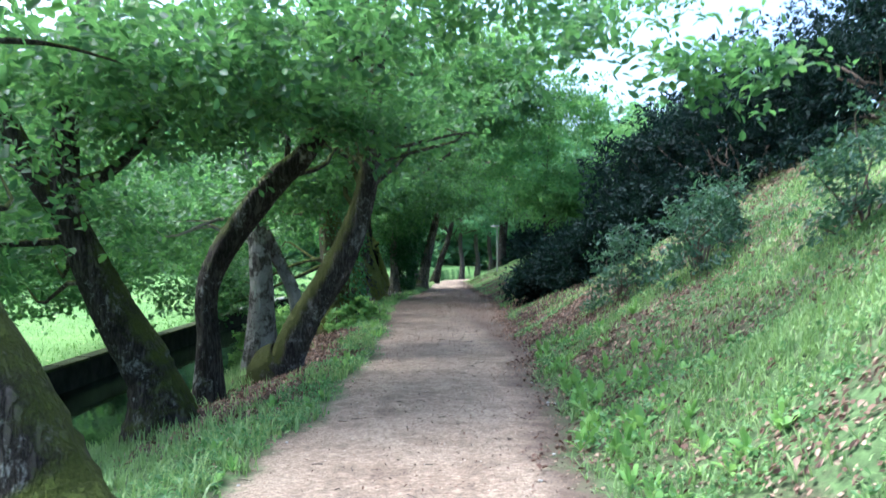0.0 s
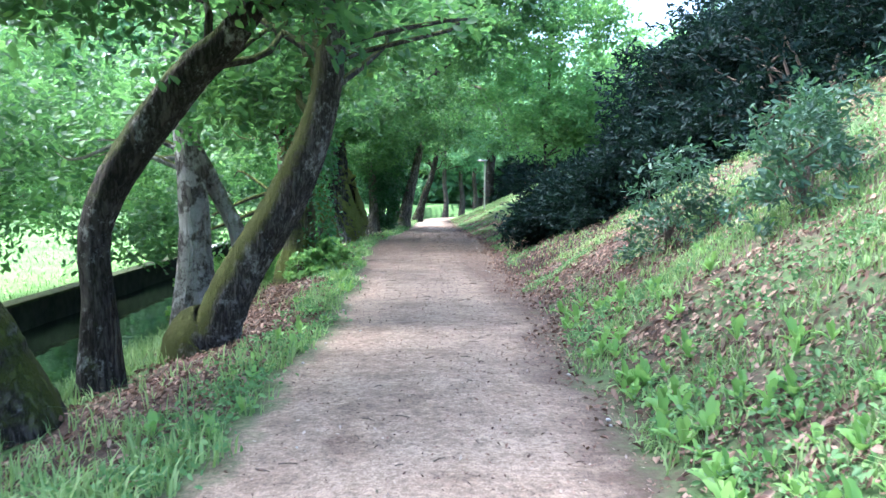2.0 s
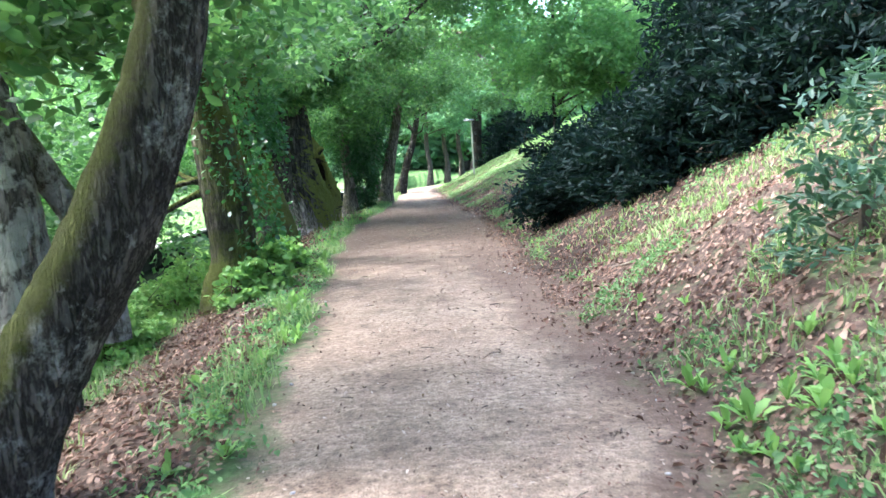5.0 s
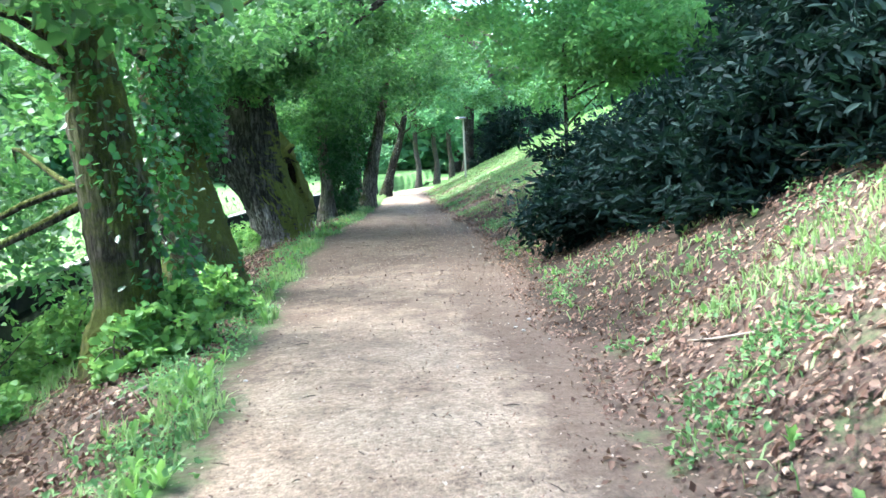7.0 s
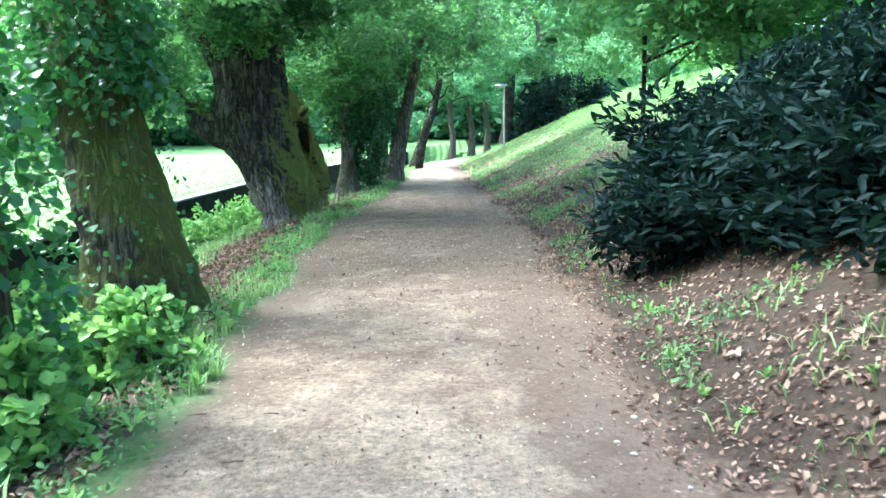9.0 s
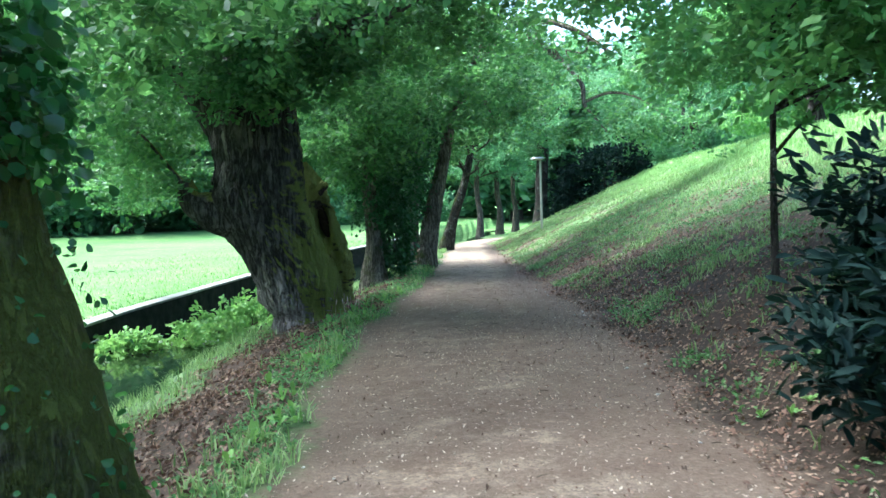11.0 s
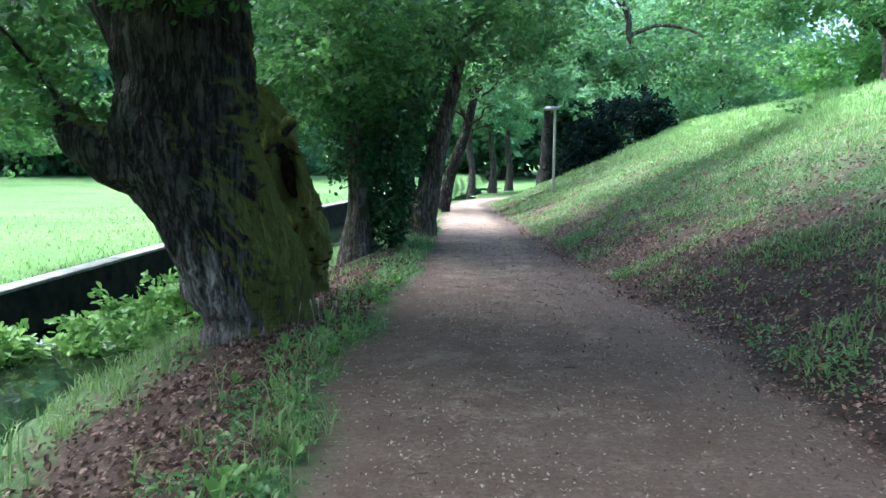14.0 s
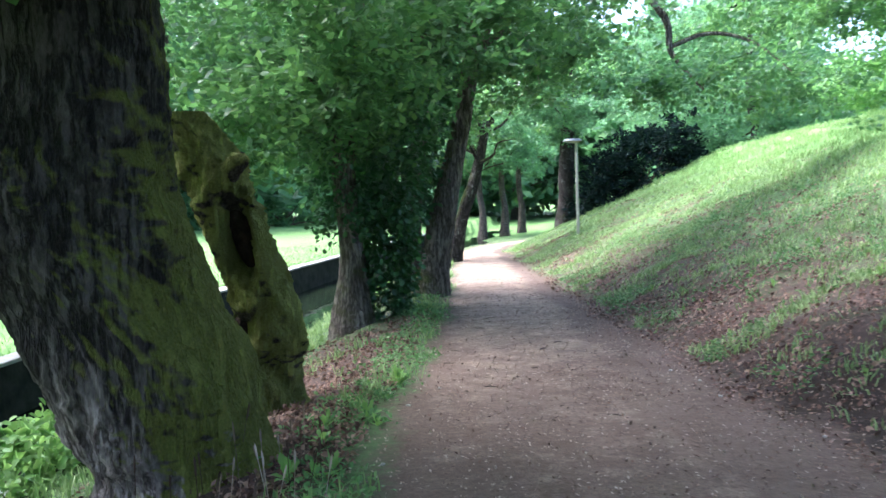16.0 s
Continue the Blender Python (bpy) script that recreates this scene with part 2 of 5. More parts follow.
def ground_material():
    k = Mat("ground_soil", 0.95, 0.15)
    fine, mid_n, big = k.noise(90, 5, 0.7), k.noise(9, 6, 0.65), k.noise(1.1, 4, 0.6)
    dirt = k.ramp(mid_n, [(0.25, (0.165, 0.118, 0.084)), (0.5, (0.262, 0.196, 0.145)), (0.75, (0.365, 0.283, 0.212))])
    dirt = k.mix(k.grey(big, 0.38, 0.66), dirt, (0.305, 0.238, 0.178))
    dirt = k.mix(k.grey(k.noise(2.6, 6, 0.7), 0.48, 0.62), dirt, k.mix(0.45, dirt, (0.11, 0.074, 0.053)))
    dirt = k.mix(0.8, dirt, k.ramp(k.noise(30, 6, 0.75), [(0.36, (0.5, 0.47, 0.44)), (0.5, (1, 1, 1)), (0.64, (1.5, 1.46, 1.4))]), "MULTIPLY")
    dirt = k.mix(0.85, dirt, k.ramp(fine, [(0.32, (0.55, 0.52, 0.49)), (0.5, (1, 1, 1)), (0.72, (1.4, 1.38, 1.35))]), "MULTIPLY")
    speck = k.voronoi(42)
    dirt = k.mix(k.grey(speck, 0.16, 0.10), dirt, (0.055, 0.037, 0.027))
    chip = k.voronoi(23, "F1", (1, 1.7, 1))
    dirt = k.mix(k.grey(chip, 0.11, 0.07), dirt, (0.46, 0.37, 0.29))
    # damp path edges, and tree shade darkened into the dirt further along
    damp_and_shade = k.math("ADD", k.attr("damp_and_shade"), k.math("MULTIPLY", k.math("SUBTRACT", k.noise(3.1, 6, 0.7), 0.5), 1.1))
    dirt = k.mix(k.grey(damp_and_shade, 0.35, 0.75), dirt, k.mix(0.72, dirt, (0.07, 0.047, 0.036)))
    litter = k.ramp(k.noise(26, 6, 0.75), [(0.3, (0.03, 0.021, 0.016)), (0.5, (0.075, 0.052, 0.040)), (0.7, (0.17, 0.118, 0.09))])
    turf = k.ramp(k.noise(14, 6, 0.7), [(0.3, (0.042, 0.062, 0.026)), (0.55, (0.085, 0.135, 0.05)), (0.75, (0.14, 0.21, 0.08))])
    lawn = k.ramp(k.noise(1.4, 5, 0.65), [(0.3, (0.072, 0.158, 0.042)), (0.6, (0.112, 0.212, 0.060)), (0.8, (0.18, 0.262, 0.095))])
    lawn = k.mix(k.grey(k.noise(0.21, 6, 0.7), 0.38, 0.78), lawn, k.mix(k.noise(2.4, 5, 0.7), (0.195, 0.29, 0.09), (0.135, 0.245, 0.068)))
    lawn = k.mix(k.grey(k.voronoi(5.5), 0.2, 0.1), lawn, (0.34, 0.36, 0.18))
    soil = k.mix(k.grey(k.math("ADD", k.attr("turf"), k.math("MULTIPLY", k.math("SUBTRACT", k.noise(2.3, 6, 0.7), 0.5), 1.5)), 0.35, 0.65), litter, turf)
    # shade of bushes and young oak, put into the slope's soil colour
    slope_shade = k.math("ADD", k.attr("slope_shade"), k.math("MULTIPLY", k.math("SUBTRACT", k.noise(2.7, 6, 0.7), 0.5), 0.9))
    soil = k.mix(k.grey(slope_shade, 0.4, 0.8), soil, k.mix(0.78, soil, (0.024, 0.017, 0.012)))
    soil = k.mix(k.attr("lawn"), soil, lawn)
    edge = k.math("ADD", k.attr("trodden"), k.math("MULTIPLY", k.math("SUBTRACT", k.noise(4, 8, 0.75), 0.5), 1.1))
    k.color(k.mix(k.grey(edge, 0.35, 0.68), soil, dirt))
    k.bump(k.math("ADD", k.math("MULTIPLY", fine, 0.4), k.math("ADD", mid_n, k.grey(speck, 0.2, 0.05))), 0.6, 0.02)
    return k.m


GROUND = ground_material()


def plain(name, lo, hi, scale, rough=0.8, spec=0.3, metal=0.0):
    k = Mat(name, rough, spec)
    k.p.inputs["Metallic"].default_value = metal
    n = k.noise(scale, 7, 0.65)
    k.color(k.ramp(n, [(0.3, lo), (0.7, hi)]))
    k.bump(k.noise(scale * 5, 5), 0.4, 0.01)
    return k.m


WALL_STONE = plain("damp_wall_stone", (0.010, 0.011, 0.010), (0.04, 0.04, 0.034), 4, 0.95, 0.1)
COPING = plain("coping_concrete", (0.13, 0.13, 0.11), (0.36, 0.35, 0.31), 3)
POST_WOOD = plain("pale_post_paint", (0.24, 0.25, 0.20), (0.36, 0.36, 0.29), 8, 0.6)
LAMP_METAL = plain("lamp_grey_metal", (0.10, 0.11, 0.11), (0.16, 0.17, 0.17), 10, 0.4, 0.5, 0.6)
MOSSY_COPING = plain("mossy_coping", (0.016, 0.02, 0.011), (0.06, 0.075, 0.03), 5, 0.95, 0.1)
# near-black colour that stands for the shade inside the snag's holes
HOLE_SHADE = plain("hole_shade", (0.012, 0.009, 0.007), (0.04, 0.03, 0.02), 15, 1.0, 0.05)
TWIG = plain("twig_bark", (0.06, 0.045, 0.035), (0.14, 0.11, 0.085), 30, 0.9, 0.15)
FOAM = plain("water_foam", (0.55, 0.58, 0.56), (0.85, 0.87, 0.86), 30, 0.6)


def water_material():
    k = Mat("stream_water", 0.02, 0.5)
    k.color(k.ramp(k.noise(0.6, 4), [(0.3, (0.006, 0.011, 0.006)), (0.7, (0.012, 0.018, 0.009))]))
    k.p.inputs["IOR"].default_value = 1.33
    k.bump(k.noise(3.5, 4, 0.5, (1, 0.5, 1)), 0.12, 0.03)
    return k.m


WATER = water_material()

# ---- mesh helpers ----


def mesh_object(name, verts, faces, material, parent=None, label="", smooth=False):
    me = bpy.data.meshes.new(name)
    faces = np.asarray(faces)
    nf, side = faces.shape
    me.vertices.add(len(verts))
    me.vertices.foreach_set("co", np.ascontiguousarray(verts, dtype=np.float32).ravel())
    me.loops.add(nf * side)
    me.loops.foreach_set("vertex_index", np.ascontiguousarray(faces, dtype=np.int32).ravel())
    me.polygons.add(nf)
    me.polygons.foreach_set("loop_start", np.arange(0, nf * side, side, dtype=np.int32))
    me.polygons.foreach_set("loop_total", np.full(nf, side, dtype=np.int32))
    if smooth:
        me.polygons.foreach_set("use_smooth", np.ones(nf, dtype=bool))
    me.update(calc_edges=True)
    me.materials.append(material)
    ob = new(name, me)
    if parent is not None:
        ob.parent = parent
        ob.matrix_parent_inverse = parent.matrix_basis.inverted()
    if label:
        tagged(ob, label)
    return ob


def part(name, bm, material, parent, label=""):
    me = bpy.data.meshes.new(name)
    bm.to_mesh(me)
    bm.free()
    me.materials.append(material)
    ob = new(name, me)
    if parent is not None:
        ob.parent = parent
        ob.matrix_parent_inverse = parent.matrix_basis.inverted()
    if label:
        tagged(ob, label)
    return ob


def thing(name, at, label, category, group="", kind=""):
    ob = new(name)
    ob.empty_display_size = 0.2
    ob.matrix_basis = Matrix.Translation(at)
    return tagged(ob, label, category, group, kind)


def ease(pts, n):
    """A smooth line of n points through pts (Catmull-Rom)."""
    p = np.asarray(pts, float)
    q = np.vstack([2 * p[0] - p[1], p, 2 * p[-1] - p[-2]])
    out = []
    for u in np.linspace(0, len(p) - 1, n):
        i = min(int(u), len(p) - 2)
        f = u - i
        a, b, c, d = q[i], q[i + 1], q[i + 2], q[i + 3]
        out.append(0.5 * (2 * b + (c - a) * f + (2 * a - 5 * b + 4 * c - d) * f * f + (3 * b - a - 3 * c + d) * f ** 3))
    return np.array(out)


def cells(u, w, nu, nw, seed):
    """Smooth random values from 0 to 1 on a grid that closes round the trunk (u) and runs up it (w), both 0 to 1."""
    rng = np.random.default_rng(seed)
    g = rng.random((nw + 2, nu))
    a, b = (u * nu) % nu, w * nw
    i, j = np.floor(a).astype(int) % nu, np.clip(np.floor(b).astype(int), 0, nw)
    fa, fb = a - np.floor(a), b - np.floor(b)
    fa, fb = fa * fa * (3 - 2 * fa), fb * fb * (3 - 2 * fb)
    return (g[j, i] * (1 - fa) + g[j, (i + 1) % nu] * fa) * (1 - fb) + (g[j + 1, i] * (1 - fa) + g[j + 1, (i + 1) % nu] * fa) * fb


def gnarled(th, n, x_side):
    """Relief of very old bark: upright ridges that fork and join, burls, and soft cushions of moss on one side."""
    w, u = np.meshgrid(np.linspace(0, 1, n), th / (2 * math.pi), indexing="ij")
    u2 = (u + 0.05 * (cells(u, w, 5, 9, 1) - 0.5) + 0.022 * (cells(u, w, 11, 26, 2) - 0.5)) % 1
    ridge = 1 - np.abs(2 * cells(u2, w, 34, 16, 3) - 1)
    fine = 1 - np.abs(2 * cells(u2, w, 74, 44, 4) - 1)
    burl = np.clip(cells(u, w, 9, 14, 5) - 0.55, 0, 1)
    bark = 0.085 * (ridge ** 0.8 - 0.55) + 0.035 * (fine - 0.5) + 0.22 * burl
    moss = 0.05 * (cells(u, w, 22, 44, 6) - 0.5) + 0.04 * (cells(u, w, 44, 80, 7) - 0.5) + 0.02 * (ridge - 0.5)
    m = np.clip((x_side[None] - 0.15) / 0.35, 0, 1)
    return bark * (1 - m) + moss * m + 0.1 * (cells(u, w, 6, 8, 8) - 0.5)


def tube_arrays(line, seg=14, rough=0.08, ribs=0.0, seed=0, level=False):
    """A lumpy tapering tube round rows of x, y, z, radius."""
    rng = np.random.default_rng(seed)
    line = np.asarray(line, float)
    n = len(line)
    tan = np.gradient(line[:, :3], axis=0)
    tan /= np.linalg.norm(tan, axis=1)[:, None] + 1e-9
    if level:
        tan = np.tile([0.0, 0.0, 1.0], (n, 1))
    ref = np.array([0.31, 0.95, 0.05])
    a = np.cross(tan, ref)
    a /= np.linalg.norm(a, axis=1)[:, None] + 1e-9
    b = np.cross(tan, a)
    th = np.linspace(0, 2 * math.pi, seg, endpoint=False)
    k = np.linspace(0, 1, n)[:, None]
    wob = np.ones((n, seg))
    for m in (2, 3, 5, 8):
        wob += rough / m ** 0.6 * np.sin(m * th[None] + rng.uniform(0, 6) + rng.uniform(2, 9) * k * m ** 0.5) * (0.5 + rng.random())
    wob += rough * (0.35 if seg < 60 else 0.12) * rng.standard_normal((n, seg))
    if seg > 200:
        wob += gnarled(th, n, -0.95 * np.cos(th) - 0.31 * np.sin(th))
    elif seg > 60:
        wob += 0.03 * np.sin(7 * th[None] + 5 * k + 2 * np.sin(k * 14)) * np.sin(k * 23 + 2 * np.sin(3 * th[None])) + 0.012 * np.sin(29 * th[None] + 4 * np.sin(k * 21 + 3 * th[None]))
    if ribs:
        wob += ribs * np.sin(11 * th[None] + 2.5 * np.sin(k * 9)) * (0.6 + 0.4 * np.sin(k * 17))
    r = line[:, 3][:, None] * wob
    v = line[:, None, :3] + r[..., None] * (a[:, None] * np.cos(th)[None, :, None] + b[:, None] * np.sin(th)[None, :, None])
    i, j = np.meshgrid(np.arange(n - 1), np.arange(seg), indexing="ij")
    f = np.stack([i * seg + j, i * seg + (j + 1) % seg, (i + 1) * seg + (j + 1) % seg, (i + 1) * seg + j], -1).reshape(-1, 4)
    v = v.reshape(-1, 3)
    return v, f


def join(pieces):
    vs, fs, o = [], [], 0
    for v, f in pieces:
        vs.append(v)
        fs.append(np.asarray(f) + o)
        o += len(v)
    return np.vstack(vs), np.vstack(fs)


def leaf_arrays(at, size, rng, slim=0.55, fold=0.25, flat=0.0, way=None, fine=True):
    """Leaves at the points given: two folded quads each, or one quad."""
    n = len(at)
    d = rng.standard_normal((n, 3)) if way is None else way + 0.45 * rng.standard_normal((n, 3))
    d[:, 2] *= 1 - 0.6 * flat
    d /= np.linalg.norm(d, axis=1)[:, None] + 1e-9
    up = rng.standard_normal((n, 3)) * (1 - flat) + np.array([0, 0, 1.0]) * (0.6 + flat)
    s = np.cross(d, up)
    s /= np.linalg.norm(s, axis=1)[:, None] + 1e-9
    nrm = np.cross(s, d)
    L = (size * rng.uniform(0.65, 1.25, n))[:, None]
    W = L * slim * 0.5 * rng.uniform(0.8, 1.2, (n, 1))
    if not fine:
        v = np.stack([at, at + d * L * 0.5 + s * W, at + d * L, at + d * L * 0.45 - s * W], 1).reshape(-1, 3)
        return v, np.arange(n * 4).reshape(n, 4)
    z = nrm * W * fold * 2
    v = np.stack([at, at + d * L * 0.35 + s * W * 0.8 + z, at + d * L * 0.75 + s * W * 0.85 + z, at + d * L,
                  at + d * L * 0.75 - s * W * 0.85 + z, at + d * L * 0.35 - s * W * 0.8 + z], 1).reshape(-1, 3)
    b = np.arange(n)[:, None] * 6
    return v, np.concatenate([b + [0, 1, 2, 3], b + [0, 3, 4, 5]], 1).reshape(-1, 4)


def clump_points(blobs, rng):
    """Centres of leafy twigs, gathered on flat boughs, in ellipsoids (x, y, z, rx, ry, rz, count)."""
    out = []
    for x, y, z, rx, ry, rz, n in blobs:
        d = rng.standard_normal((n, 3))
        d /= np.linalg.norm(d, axis=1)[:, None]
        r = rng.uniform(0.25, 1.08, (n, 1)) ** 0.6
        bough = np.array([x, y, z]) + d * r * np.array([rx, ry, rz])
        bough = bough[:max(4, n // 7)]
        wide = min(0.42, 0.2 + 0.09 * (rx + ry))
        out.append(bough[rng.integers(len(bough), size=n)] + rng.standard_normal((n, 3)) * np.array([wide, wide, 0.34 * wide]))
    return np.vstack(out)


def spray(clumps, per, reach, size, rng, flat=0.35, slim=0.55, droop=0.25, fine=True):
    n = len(clumps)
    along = rng.standard_normal((n, 3))
    along[:, 2] = along[:, 2] * 0.45 - droop
    along /= np.linalg.norm(along, axis=1)[:, None]
    u = rng.uniform(-0.5, 1, (n, per, 1))
    at = clumps[:, None] + along[:, None] * u * reach + rng.standard_normal((n, per, 3)) * reach * np.array([0.22, 0.22, 0.14])
    way = np.repeat(along, per, 0) * 0.7
    return leaf_arrays(at.reshape(-1, 3), size, rng, slim, 0.2, flat, way, fine), along


def limb_arrays(start, ends, r0, rng, sag=0.4, seg=6, tip=0.006):
    """Limbs that bend from the trunk out to twigs."""
    out = []
    for i, e in enumerate(ends):
        s = start[rng.integers(len(start))]
        mid1 = s[:3] * 0.65 + e * 0.35 + rng.normal(0, 0.12, 3) + [0, 0, sag * rng.uniform(0.3, 1)]
        mid2 = s[:3] * 0.3 + e * 0.7 + rng.normal(0, 0.15, 3) + [0, 0, sag * rng.uniform(0.0, 0.8)]
        line = ease([s[:3], mid1, mid2, e], 9)
        rad = np.linspace(min(r0, s[3] * 0.7), tip, 9)[:, None]
        out.append(tube_arrays(np.hstack([line, rad]), seg, 0.05, 0, i))
    return join(out)


# ---- the lie of the land ----
EDGE_Y = [-8, 4.7, 8, 10, 12.5, 17.5, 22, 25.4, 29, 33, 43, 50, 54, 58, 62, 75]
EDGE_L = [-1.4, -1.25, -1.04, -0.95, -0.95, -1.18, -1.32, -1.36, -1.1, -0.78, -0.5, -0.1, 0.9, 3.2, 7.0, 20.0]
EDGE_R = [0.8, 0.9, 0.96, 1.05, 1.13, 1.27, 1.42, 1.55, 1.45, 1.3, 1.25, 1.3, 2.2, 4.6, 8.5, 21.5]
WALL_Y = [-40, 26, 30, 34, 42, 46, 52, 62, 90]
WALL_X = [-5.85, -5.85, -5.75, -5.4, -4.6, -3.9, -2.8, -1.0, 4.0]
LAWN_Z = -0.47


def fall(y):
    return -0.015 * np.clip(np.asarray(y, float) - 12, 0, 45)


def edge_l(y):
    y = np.asarray(y, float)
    return np.interp(y, EDGE_Y, EDGE_L) + 0.06 * np.sin(y * 1.9) + 0.04 * np.sin(y * 4.7 + 1)


def edge_r(y):
    y = np.asarray(y, float)
    return np.interp(y, EDGE_Y, EDGE_R) + 0.07 * np.sin(y * 1.6 + 2) + 0.04 * np.sin(y * 4.1)


def wall_x(y):
    return np.interp(y, WALL_Y, WALL_X)


def water_z(y):
    return np.where(np.asarray(y) < 29.0, -0.84, -1.04)


def ground_z(x, y):
    x, y = np.asarray(x, float), np.asarray(y, float)
    p, el, er = fall(y), edge_l(y), edge_r(y)
    lump = 0.035 * np.sin(x * 2.9 + 1.3 * np.sin(y * 1.1)) * np.sin(y * 2.3 + x) + 0.02 * np.sin(x * 6.7 + y * 1.7) * np.sin(y * 5.9 - x)
    z = p + 0.03 * (1 - np.clip(np.abs(x - (el + er) / 2) / 1.2, 0, 1) ** 2) - 0.01 + 0.12 * lump
    # bank down to the stream
    shore = np.minimum(np.maximum(wall_x(y) + 1.9, -3.85), el - 0.8)
    d = np.clip((el - 0.25 - x) / np.maximum(el - 0.25 - shore, 0.5), 0, 1.6)
    low = water_z(y) - 0.02 - p
    bank = np.where(d < 1, low * (d ** 1.25), low - 0.55 * (d - 1))
    z = np.where(x < el - 0.25, p + bank + lump * np.clip((el - x) * 2, 0, 1), z)
    # bed, then the lawn behind the wall
    wx = wall_x(y) - 0.16
    z = np.where(x < wx + 0.02, LAWN_Z + 0.3 * lump + 0.012 * np.clip(wx - x, 0, 200) * 0.6, z)
    # hillside
    u = np.clip(x - er, 0, None)
    s = np.interp(y, [0, 14, 24, 50, 62, 80], [0.6, 0.63, 0.45, 0.43, 0.2, 0.05])
    top = np.interp(y, [-8, 20, 50, 70], [7.2, 6.8, 6.6, 4.0])
    h = s * np.where(u < top, u - 0.2 * (1 - np.exp(-u / 0.2)), top + (1 - np.exp(-(u - top) / 3.0)) * 1.6)
    z = np.where(x > er, p + h + lump * np.clip(u * 1.5, 0, 1.4) - 0.01, z)
    # everything levels out far away
    far = np.clip((y - 75) / 60, 0, 1)
    z = z * (1 - far) + far * (-0.9 + 0.02 * np.clip(y - 75, 0, 60))
    return z


def spread(lo, hi, step, far, grow):
    core = list(np.arange(lo, hi + 1e-6, step))
    a, s = [], step
    while (core[-1] if not a else a[-1]) < far:
        s *= grow
        a.append((a[-1] if a else core[-1]) + s)
    b, s = [], step
    while (core[0] if not b else b[-1]) > -far:
        s *= grow
        b.append((b[-1] if b else core[0]) - s)
    return np.array(b[::-1] + core + a)


def make_ground():
    gx, gy = spread(-6.6, 8.0, 0.15, 500, 1.15), spread(-3, 52, 0.23, 700, 1.12)
    X, Y = np.meshgrid(gx, gy)
    Z = ground_z(X, Y)
    nx, ny = len(gx), len(gy)
    i, j = np.meshgrid(np.arange(ny - 1), np.arange(nx - 1), indexing="ij")
    f = np.stack([i * nx + j, i * nx + j + 1, (i + 1) * nx + j + 1, (i + 1) * nx + j], -1).reshape(-1, 4)
    ob = mesh_object("ground", np.stack([X, Y, Z], -1).reshape(-1, 3), f, GROUND, smooth=True)
    el, er = edge_l(Y), edge_r(Y)
    trod = np.clip(0.5 + np.minimum((X - el) / 0.7, (er - X) / 0.8), 0, 1)
    lawn = np.clip(np.maximum((wall_x(Y) - X) / 0.3, (Y - 62) / 6 * (X < 30)), 0, 1)
    lawn = np.maximum(lawn, np.clip((X - er - 5.0) / 1.0, 0, 1) * (Y > 24))
    back = el - X
    strewn = np.clip((back - 0.3) / 0.2, 0, 1) * np.clip((1.6 - back) / 0.3, 0, 1) * np.interp(Y, [6, 8.5, 31, 34], [0.0, 1.0, 1.0, 0.2])
    turf = np.where(X < 0, 0.7 - 0.75 * strewn, turf_right(X, Y))
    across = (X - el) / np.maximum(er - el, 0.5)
    # edges are damp; the term along Y paints the trees' shade
    damp_and_shade = np.clip(np.maximum((across - 0.66) / 0.3, (0.14 - across) / 0.25), 0, 1) * 0.8 + np.interp(Y, [0, 11, 15, 21, 29, 34], [0, 0, 0.35, 0.78, 0.72, 0.35])
    # mask of the painted shade along the foot of the slope
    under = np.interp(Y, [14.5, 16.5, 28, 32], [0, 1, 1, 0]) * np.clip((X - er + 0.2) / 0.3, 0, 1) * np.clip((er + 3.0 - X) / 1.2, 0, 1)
    for name, val in (("trodden", trod), ("damp_and_shade", damp_and_shade), ("slope_shade", under), ("lawn", lawn), ("turf", turf)):
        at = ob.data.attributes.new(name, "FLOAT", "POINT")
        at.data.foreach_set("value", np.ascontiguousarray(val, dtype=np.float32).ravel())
    tagged(ob, "earth path between grassy banks strewn with dead leaves", "ground", kind="structure")
    return ob


def turf_right(x, y):
    """How grassy the hillside is: leaf litter lies thick low down, grass takes over above."""
    u = np.asarray(x, float) - edge_r(y)
    low = np.interp(y, [0, 5, 9, 13, 20, 27, 34, 45], [0.70, 0.62, 0.46, 0.30, 0.10, 0.20, 0.36, 0.6])
    high = np.interp(y, [0, 10, 20, 25, 30, 45], [0.82, 0.70, 0.44, 0.58, 0.70, 0.92])
    return low + (high - low) * np.clip((u - 0.8) / 3.2, 0, 1)


ground = make_ground()


def make_water():
    for lo, hi, z in ((-60, 29.0, -0.84), (29.0, 75, -1.04)):
        ys = np.linspace(lo, hi, 24)
        v = [(wall_x(y) - 0.05, y, z) for y in ys] + [(edge_l(y) - 0.9, y, z) for y in ys]
        n = len(ys)
        f = [(k, n + k, n + k + 1, k + 1) for k in range(n - 1)]
        tagged(mesh_object("water", np.array(v), f, WATER), "dark green still stream water reflecting the trees", "water", kind="structure")


make_water()


